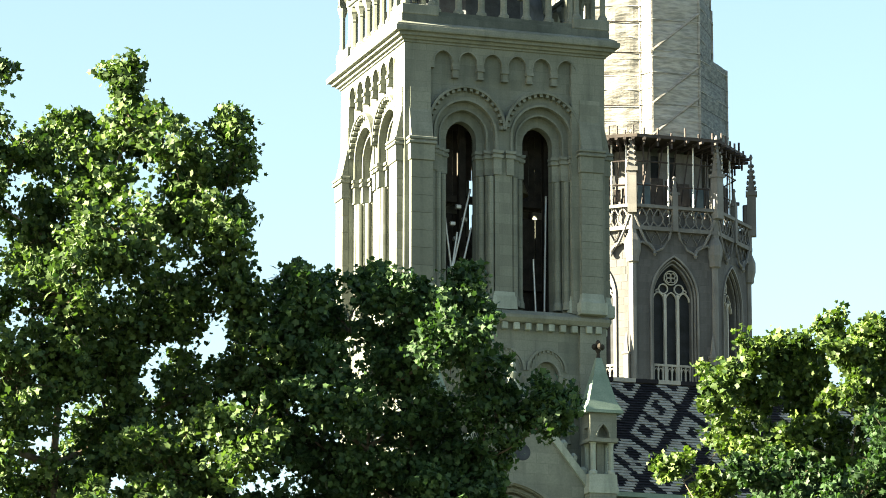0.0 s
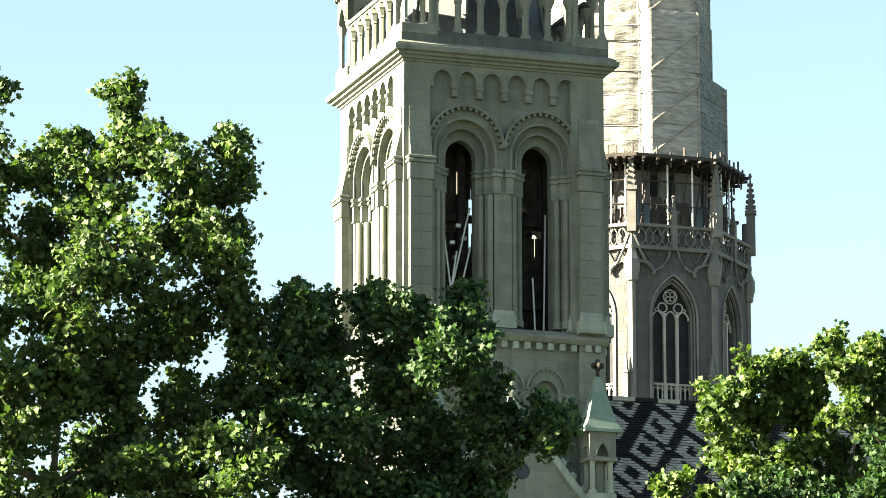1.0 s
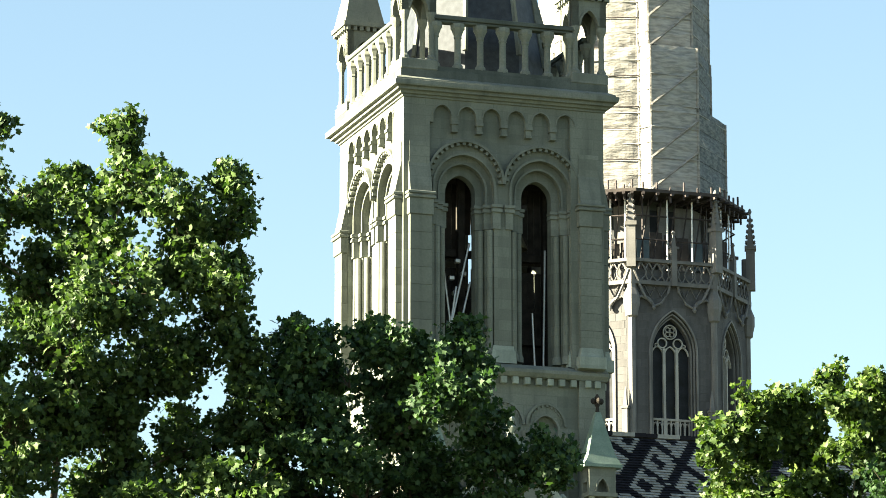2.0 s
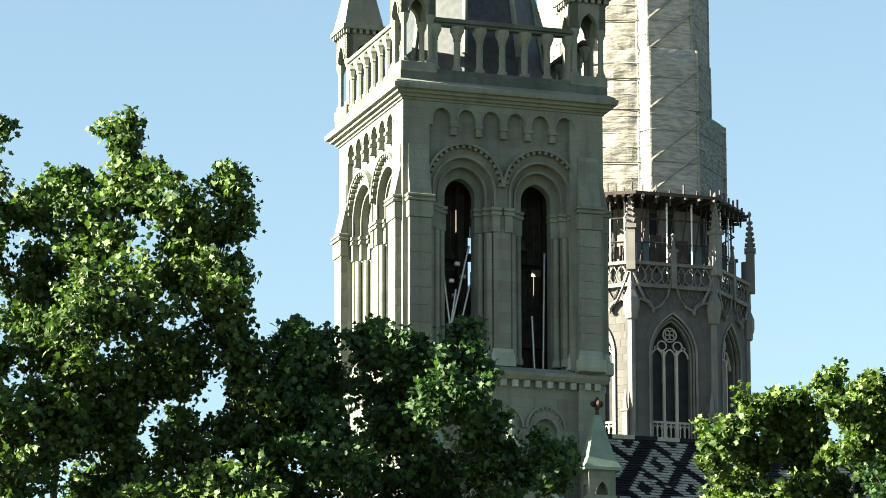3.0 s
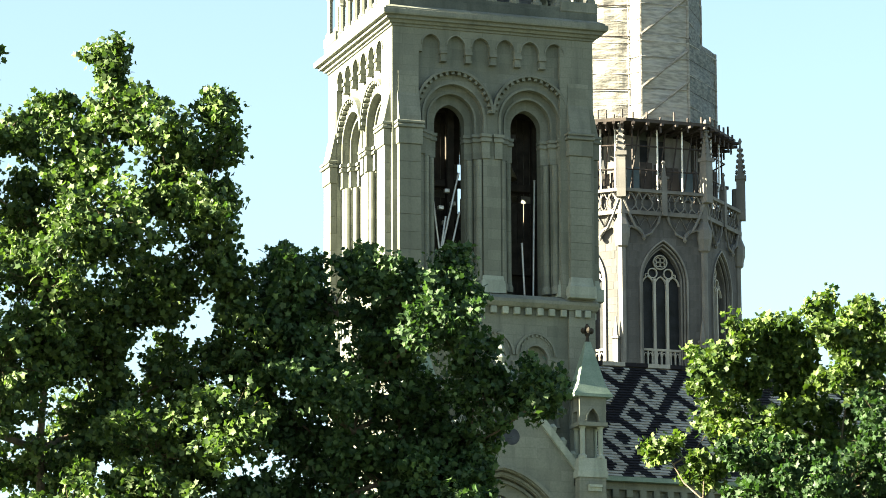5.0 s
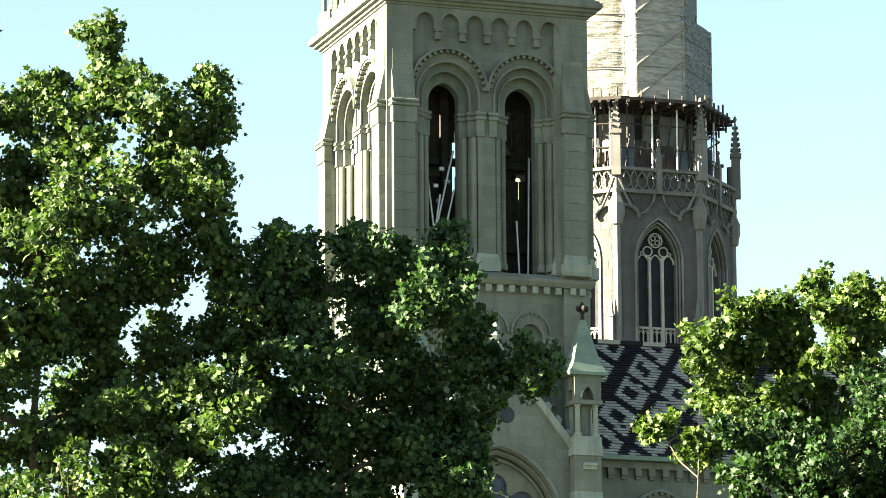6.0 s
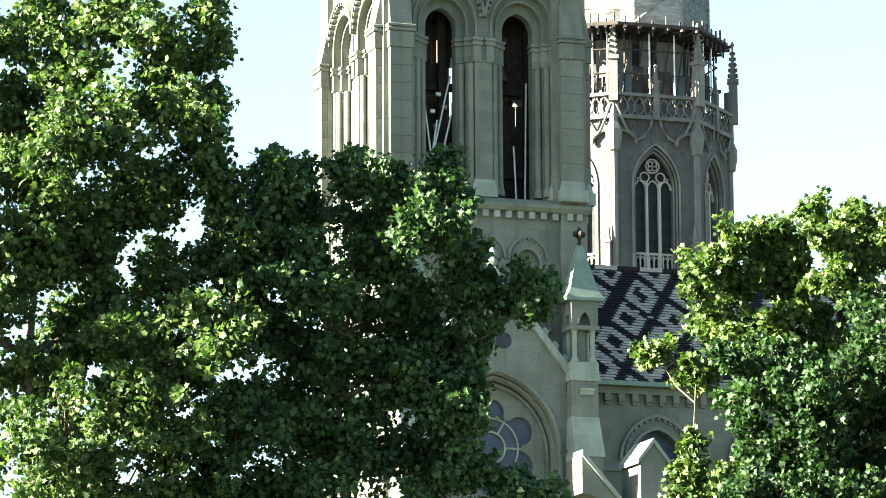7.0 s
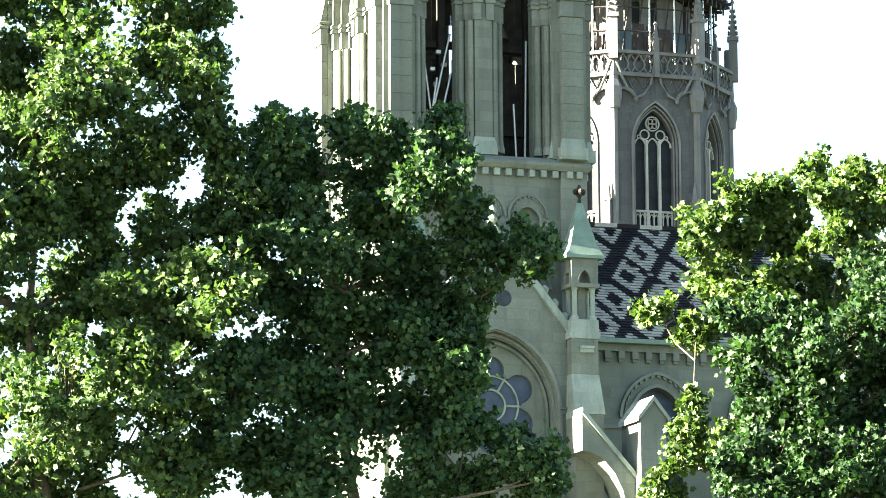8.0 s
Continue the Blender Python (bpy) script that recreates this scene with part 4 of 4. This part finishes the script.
def scaffold():
    """Tube scaffold on a cantilevered deck, wrapped in pale netting."""
    s = thing("scaffolding", MINSTER, "tube scaffolding wrapped in pale netting around the upper tower", "scaffolding")
    lower = [(-1.05, -5.9), (2.1, -5.9), (5.3, -2.6), (5.3, 2.6), (2.1, 5.9), (-3.0, 5.9), (-6.0, 2.6), (-6.0, -1.9), (-4.4, -3.9), (-1.5, -5.1)]
    middle = [(-1.05, -5.9), (2.1, -5.9), (4.4, -2.4), (4.4, 2.4), (2.1, 5.9), (-3.0, 5.9), (-6.0, 2.6), (-6.0, -1.9), (-4.4, -3.9), (-1.5, -5.1)]
    upper = [(-0.95, -5.3), (2.0, -5.3), (4.4, -2.2), (4.4, 2.2), (2.0, 5.2), (-3.0, 5.2), (-5.4, 2.2), (-5.4, -1.6), (-4.0, -3.6), (-1.4, -4.7)]
    deck = [(-2.6, -7.2), (2.9, -7.2), (6.1, -3.8), (6.1, 3.4), (3.0, 6.9), (-3.4, 6.9), (-6.9, 3.0), (-6.9, -3.4), (-5.2, -5.6)]
    for pts, z0, z1 in ((lower, 63.3, 68.7), (middle, 68.7, 72.6), (upper, 72.6, 86.0)):
        n = len(pts)
        for i in range(n):
            (xa, ya), (xb, yb) = pts[i], pts[(i + 1) % n]
            length = math.hypot(xb - xa, yb - ya)
            bm = bmesh.new()
            nx, ny = (yb - ya) / length, -(xb - xa) / length
            mu, mv = max(4, int(length / 0.22)), int((z1 - z0) / 0.2)
            g = []
            for a in range(mu + 1):
                col = []
                for b in range(mv + 1):
                    f, z = a / mu, z0 + (z1 - z0) * b / mv
                    lift = (z - z0) % 2.0 / 2.0
                    sag = 0.13 * math.sin(math.pi * lift) * math.sin(math.pi * min(1, f * 1.0)) + 0.06 * noise.noise((xa + f * length * 1.3, z * 1.1, i * 7.1))
                    col.append(bm.verts.new((xa + (xb - xa) * f + nx * sag, ya + (yb - ya) * f + ny * sag, z)))
                g.append(col)
            for a in range(mu):
                for b in range(mv):
                    bm.faces.new((g[a][b], g[a + 1][b], g[a + 1][b + 1], g[a][b + 1]))
            # right-hand facets (1 to 3) are coloured darker to stand for their shade
            part("netting", bm, NETTING if i in (7, 8, 6, 9) else NETTING_SHADE if i in (1, 2, 3) else NETTING_GREY, s, "netting on the sunlit side" if i in (7, 8, 6, 9) else "")
            k = 1
            z = z0
            while z < z1:
                bm = bmesh.new()
                rod(bm, (xa + nx * 0.1, ya + ny * 0.1, z), (xb + nx * 0.1, yb + ny * 0.1, z), 0.035 if (k * 7 + i * 3) % 5 < 3 else 0.015, 5)
                part("ledger_tube", bm, RUST if i in (1, 8) and k % 2 else NETTING_GREY, s)
                if i == 0 and k % 2 and z + 2.6 < z1 + 0.4:
                    bm = bmesh.new()
                    rod(bm, (xa + nx * 0.1, ya + ny * 0.1, z), (xb + nx * 0.1, yb + ny * 0.1, min(z1, z + 2.6)), 0.1, 5)
                    part("diagonal_tube", bm, NETTING, s)
                z += 1.0
                k += 1
            bm = bmesh.new()
            rod(bm, (xa, ya, z0 - 0.3), (xa, ya, z1), 0.1, 6)
            part("standard_tube", bm, NETTING, s)
        bm = bmesh.new()
        slab(bm, pts, z1 - 0.05, z1)
        part("deck_board", bm, PLANK, s)
    bm = bmesh.new()
    slab(bm, deck, 62.75, 62.95)
    part("deck", bm, PLANK, s, "dark cantilevered plank deck")
    rng = random.Random(3)
    for i in range(len(deck)):
        (xa, ya), (xb, yb) = deck[i], deck[(i + 1) % len(deck)]
        for j in range(6):
            f = (j + 0.5) / 6
            x, y = xa + (xb - xa) * f, ya + (yb - ya) * f
            bm = bmesh.new()
            rod(bm, (x * 0.62, y * 0.62, 62.5), (x * 1.05, y * 1.05, 62.6), 0.11, 5)
            rod(bm, (x * 0.99, y * 0.99, 62.4 - rng.random() * 0.4), (x * 0.99, y * 0.99, 63.1 + rng.random() * 0.5), 0.07, 5)
            part("bracket", bm, RUST, s)
            if j % 2 == 0:
                bm = bmesh.new()
                rod(bm, (x * 0.9, y * 0.9, 57.3), (x * 0.9, y * 0.9, 62.7), 0.06, 5)
                part("support_tube", bm, STEEL if j else RUST, s)
        for z in (59.9, 61.4):
            part("guard_rail", rod(bmesh.new(), (xa * 0.9, ya * 0.9, z), (xb * 0.9, yb * 0.9, z), 0.055, 5), RUST, s)
        # dark boards and tarpaulins added to deepen the shaded zone under the deck
        for j in range(5):
            f0, f1 = j / 5 + 0.01, (j + 1) / 5 - 0.01
            k = 0.8 + 0.04 * rng.random()
            z0 = 58.3 + rng.random() * 0.8
            z1 = z0 + rng.uniform(0.7, 1.9)
            p, q = ((xa + (xb - xa) * f0) * k, (ya + (yb - ya) * f0) * k), ((xa + (xb - xa) * f1) * k, (ya + (yb - ya) * f1) * k)
            b = bmesh.new()
            v = [b.verts.new(c) for c in ((*p, z0), (*q, z0), (*q, z1), (*p, z1), (p[0] * 0.99, p[1] * 0.99, z0), (q[0] * 0.99, q[1] * 0.99, z0), (q[0] * 0.99, q[1] * 0.99, z1), (p[0] * 0.99, p[1] * 0.99, z1))]
            for fc in ((0, 1, 2, 3), (7, 6, 5, 4), (0, 4, 5, 1), (2, 6, 7, 3), (1, 5, 6, 2), (0, 3, 7, 4)):
                b.faces.new([v[n] for n in fc])
            part("screen_board", b, TARP if (i + j) % 4 == 0 else PLANK, s)
            b = bmesh.new()
            rod(b, (*p, 57.4), (q[0], q[1], 62.6), 0.05, 5)
            part("brace_tube", b, RUST, s)

    for y, z, x1 in ((0.6, 60.75, 7.4), (-0.6, 59.5, 6.4), (1.8, 60.2, 6.6)):
        part("outrigger_beam", bevelled(box(bmesh.new(), 4.4, x1, y - 0.1, y + 0.1, z, z + 0.22), 0.02), PLANK, s)



scaffold()


def ashlar():
    """Single blocks of the tower wall beside the windows of the near sides."""
    hw, rng = R8 * math.sin(math.pi / 8), random.Random(12)
    sizes = (0.36, 0.45, 0.72, 0.84)
    meshes = {w: mesh_of("stone_block", bevelled(box(bmesh.new(), 0, w - 0.015, -0.012, 0.03, 0, 0.465), 0.008), GREYSTONE) for w in sizes}
    for k in (0, 1, 7):
        for j in range(22):
            z = 46.6 + 0.48 * j
            reach = 1.64
            if z > 52.4:
                reach = max(0.0, 1.66 * math.sqrt(max(0.0, 1 - ((z - 52.4) / 3.3) ** 2)))
            for side in (-1, 1):
                x, end = reach + 0.02, hw - 0.3
                while end - x > 0.35:
                    w = max([v for v in sizes if v <= end - x], key=lambda v: v + rng.random() * 0.5)
                    x0 = x if side > 0 else -x - w
                    part("stone_block", meshes[w], GREYSTONE, minster, "", SIDES[k] @ Matrix.Translation((x0, -AP + 0.002 * rng.random(), z)))
                    x += w


ashlar()


# ---- trees ----
def leaf_mesh(name, centres, size, material, seed):
    """Many five-lobed leaves, each a small folded fan, as one mesh."""
    rng = np.random.default_rng(seed)
    n = len(centres)
    spokes = ((-90, 0.34), (-38, 0.52), (-8, 0.36), (24, 0.56), (58, 0.36), (90, 0.68), (122, 0.36), (156, 0.56), (188, 0.36), (218, 0.52))
    outline = np.array([(r * math.cos(radians(a)), r * math.sin(radians(a))) for a, r in spokes])
    m = len(outline)
    base = np.zeros((m + 1, 3))
    base[1:, :2] = outline
    base[1:, 2] = 0.22 * np.abs(outline[:, 0]) - 0.12 * outline[:, 1] ** 2
    up = rng.normal(size=(n, 3)) * np.array([0.9, 0.9, 0.85]) + np.array([-0.12, -0.08, 0.32])
    up /= np.linalg.norm(up, axis=1, keepdims=True)
    ax = rng.normal(size=(n, 3))
    ax -= up * (ax * up).sum(1, keepdims=True)
    ax /= np.linalg.norm(ax, axis=1, keepdims=True)
    ay = np.cross(up, ax)
    s = size * rng.uniform(0.55, 1.25, size=(n, 1, 1))
    co = centres[:, None, :] + s * (base[None, :, 0:1] * ax[:, None] + base[None, :, 1:2] * ay[:, None] + base[None, :, 2:3] * up[:, None])
    idx = np.array([(0, 1 + i, 1 + (i + 1) % m) for i in range(m)])
    tri = (np.arange(n)[:, None, None] * (m + 1) + idx[None]).reshape(-1)
    me = bpy.data.meshes.new(name)
    me.vertices.add(n * (m + 1))
    me.vertices.foreach_set("co", co.reshape(-1).astype(np.float32))
    me.loops.add(len(tri))
    me.loops.foreach_set("vertex_index", tri.astype(np.int32))
    me.polygons.add(len(tri) // 3)
    me.polygons.foreach_set("loop_start", np.arange(0, len(tri), 3, dtype=np.int32))
    me.update(calc_edges=True)
    me.materials.append(material)
    return me


def tree(label, base, fork, lobes, depth, leaf, per_sprig, material, seed, sprig=0.21, sprigs=42, radius=0.42):
    """A trunk that forks, limbs that branch from lobe to lobe of the crown, twigs to every sprig, leaves round the sprigs."""
    rng = random.Random(seed)
    nrng = np.random.default_rng(seed)
    t = thing("tree", Matrix.Translation(base), label, "tree")
    o = Vector(base)
    top = Vector((fork[0] - o.x, 0, fork[1]))
    bm = bmesh.new()
    pts = [Vector((0, 0, -0.3)), Vector((0.05, 0, 0.6)), top * 0.5 + Vector((0.25, 0.1, 0)), top]
    tube(bm, pts, [radius * 1.5, radius, radius * 0.8, radius * 0.62], 12)
    part("trunk", bm, BARK, t)
    # a leader up through the middle of the crown
    high = max(z for _, z, _ in lobes) - 2.5
    leader = [top.lerp(Vector((top.x + 1.2 * math.sin(2.1 * f + seed), 0.4 * math.sin(3 * f), high)), f) for f in (0, 0.2, 0.4, 0.6, 0.8, 1.0)]
    bm = bmesh.new()
    tube(bm, leader, [radius * (0.6, 0.3, 0.22, 0.16, 0.1, 0.05)[i] for i in range(6)], 9)
    part("leader", bm, BARK, t)
    nodes = [(p, 0.16 * (1 - 0.6 * i / 5)) for i, p in enumerate(leader)]
    twigs, leaves = bmesh.new(), []
    spots = [(Vector((x - o.x, rng.uniform(-1, 1) * depth * (0.4 + 0.6 * min(1, r)), z)), r) for x, z, r in lobes]
    spots.sort(key=lambda s: (s[0] - top).length)
    for c, r in spots:
        start, thick = min(nodes, key=lambda n: (n[0] - c).length + (6 * max(0, n[0].z + 0.3 - c.z)))
        end = c + Vector((0, 0, 0.2 * r))
        side = Vector((rng.uniform(-1, 1), rng.uniform(-1, 1), rng.uniform(-0.6, 0.2))) * 0.14 * (end - start).length
        limb = [start, start.lerp(end, 0.3) + side, start.lerp(end, 0.65) + side * 0.7, end]
        thick = max(0.03, thick * 0.75)
        bm = bmesh.new()
        tube(bm, limb, [thick, thick * 0.8, thick * 0.6, 0.018], 7)
        part("limb", bm, BARK, t)
        nodes += [(limb[2], thick * 0.6)]
        clumps = []
        for _ in range(max(4, int(7 * r))):
            d = Vector((rng.gauss(0, 1), rng.gauss(0, 1), rng.gauss(0, 1))).normalized()
            clumps.append(d * r * rng.uniform(0.45, 1.05))
        for _ in range(max(8, int(sprigs * r * r + 8))):
            d = Vector((rng.gauss(0, 1), rng.gauss(0, 1), rng.gauss(0, 1))).normalized()
            if rng.random() < 0.5:
                d = rng.choice(clumps) + d * 0.34 * r * rng.random()
            else:
                d *= r * rng.uniform(0.1, 0.9) ** 0.5 * (0.85 + 0.45 * noise.noise(d * 2.2 + c))
            p = c + Vector((d.x, d.y * 1.2, d.z))
            rod(twigs, c + d * 0.25, p, 0.014, 3, 0.005)
            m = int(per_sprig * rng.choice((0.35, 0.7, 1.0, 1.9)))
            way = np.array((d.normalized() * 0.8 + Vector((rng.uniform(-0.5, 0.5), rng.uniform(-0.5, 0.5), rng.uniform(-0.1, 0.7)))).normalized())
            along = nrng.uniform(-0.75, 0.6, size=(m, 1)) * 2.1 * sprig
            cloud = nrng.normal(size=(m, 3)) * sprig * (0.68 - 0.42 * along / (2.1 * sprig))
            leaves.append(np.array(p)[None] + along * way[None] + cloud * np.array([1, 1, 0.7]))
    part("twig", twigs, TWIG, t, kind="stuff")
    part("crown", leaf_mesh("crown", np.concatenate(leaves), leaf, material, seed), material, t, kind="stuff")
    return t


LEFT_LOBES = [(-7.4, 26.0, 0.57), (-7.2, 25.0, 1.08), (-8.8, 24.9, 0.85), (-9.8, 24.3, 0.9), (-5.0, 24.95, 0.55), (-4.85, 24.0, 0.62), (-6.2, 24.1, 0.75), (-8.1, 23.6, 1.27), (-5.9, 23.0, 1.27), (-9.3, 22.6, 1.27), (-7.4, 21.9, 1.40), (-5.2, 22.3, 0.7), (-8.7, 20.4, 1.40), (-6.2, 20.7, 1.27), (-4.6, 20.8, 0.64), (-9.7, 18.6, 1.40), (-7.7, 18.2, 1.15), (-5.8, 18.8, 1.27), (-4.4, 19.4, 1.02), (-8.7, 16.6, 1.40), (-6.2, 16.6, 1.40), (-4.6, 17.2, 1.15), (-11.0, 23.2, 1.40), (-11.3, 20.4, 1.53), (-11.3, 17.9, 1.66), (-5.7, 15.1, 1.40), (-7.9, 14.4, 1.66), (-10.5, 14.6, 1.53), (-5.8, 13.2, 1.27), (-8.1, 12.6, 1.53), (-10.35, 26.15, 0.3), (-8.2, 19.3, 1.0), (-7.0, 17.4, 0.9), (-7.6, 20.0, 1.2), (-9.0, 19.2, 1.0), (-9.9, 12.8, 1.3), (-6.9, 15.9, 1.0), (-4.95, 23.0, 0.55), (-4.8, 21.6, 0.5)]
MIDDLE_LOBES = [(-3.6, 21.5, 0.5), (-3.0, 21.1, 0.55), (-2.6, 20.5, 0.5), (-3.1, 20.7, 0.76), (-4.0, 20.3, 0.89), (-3.4, 19.4, 1.08), (-1.7, 21.2, 0.61), (-1.2, 21.0, 0.64), (-0.6, 20.6, 0.76), (0.4, 21.4, 0.57), (0.6, 20.8, 0.45), (-1.1, 19.8, 1.15), (0.2, 19.6, 1.02), (-2.3, 18.3, 1.15), (-0.8, 18.3, 1.34), (0.8, 19.6, 0.57), (1.0, 18.6, 0.83), (2.0, 18.6, 0.66), (2.6, 18.6, 0.42), (2.5, 18.0, 0.38), (0.6, 17.5, 1.08), (-1.8, 16.8, 1.27), (-0.4, 16.3, 1.27), (0.8, 16.6, 0.76), (-3.0, 15.9, 1.27), (-1.6, 14.7, 1.15), (0.2, 14.8, 0.89), (1.9, 13.5, 0.64), (2.4, 13.1, 0.51), (1.2, 13.1, 0.70), (-0.1, 13.1, 1.02), (-4.2, 15.3, 1.2), (-3.3, 13.6, 1.2), (-3.4, 17.6, 1.2), (-4.0, 18.7, 0.9), (-4.6, 14.0, 1.2), (-2.5, 15.0, 1.0), (-2.2, 13.2, 1.1), (0.9, 15.7, 0.55), (0.6, 15.3, 0.7), (1.0, 14.8, 0.45), (1.5, 14.2, 0.42), (2.2, 13.8, 0.4), (2.8, 13.6, 0.4), (2.9, 13.0, 0.4), (0.9, 14.1, 0.6), (0.95, 16.3, 0.5)]
RIGHT_LOBES = [(11.4, 25.7, 0.65), (12.4, 25.8, 0.75), (10.6, 25.5, 0.5), (12.3, 27.0, 0.66), (11.4, 26.5, 0.66), (13.4, 26.8, 0.78), (10.4, 26.3, 0.7), (9.5, 25.9, 0.63), (8.8, 25.4, 0.63), (8.6, 24.7, 0.7), (9.8, 24.9, 0.85), (11.5, 24.9, 1.0), (13.2, 24.9, 1.2), (14.7, 26.0, 1.39), (9.0, 23.7, 0.87), (10.7, 23.1, 1.39), (12.5, 22.9, 1.57), (7.3, 22.7, 0.52), (8.5, 22.0, 0.78), (8.35, 19.6, 0.28), (8.15, 18.8, 0.5), (7.9, 17.9, 0.75), (7.3, 16.7, 0.9), (9.2, 18.2, 1.2), (15.2, 23.6, 1.2)]
# lower right lobes, kept apart so darker leaves can stand for their shade
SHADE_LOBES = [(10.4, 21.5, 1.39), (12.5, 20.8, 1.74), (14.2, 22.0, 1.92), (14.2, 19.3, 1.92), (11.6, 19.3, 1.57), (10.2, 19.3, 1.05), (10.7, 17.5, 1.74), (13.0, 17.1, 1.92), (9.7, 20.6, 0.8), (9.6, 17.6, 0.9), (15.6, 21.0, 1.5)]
tree("tall plane tree with a dense green crown, sunlit on one side", (-9.0, 95, 0), (-8.6, 12.5), LEFT_LOBES, 1.7, 0.155, 36, LEAF, 11)
tree("dark green maple with a dense shaded crown", (-1.6, 96, 0), (-1.4, 11.5), MIDDLE_LOBES, 1.5, 0.155, 40, LEAF_DARK, 23)
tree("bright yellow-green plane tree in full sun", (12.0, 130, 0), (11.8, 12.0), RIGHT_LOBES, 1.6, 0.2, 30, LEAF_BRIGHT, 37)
tree("deep green tree with a dense crown, its leaves darkened for shade, beside a brighter one", (13.2, 127.5, 0), (13.0, 11.0), SHADE_LOBES, 1.3, 0.185, 38, LEAF_DEEP_SHADE, 41)
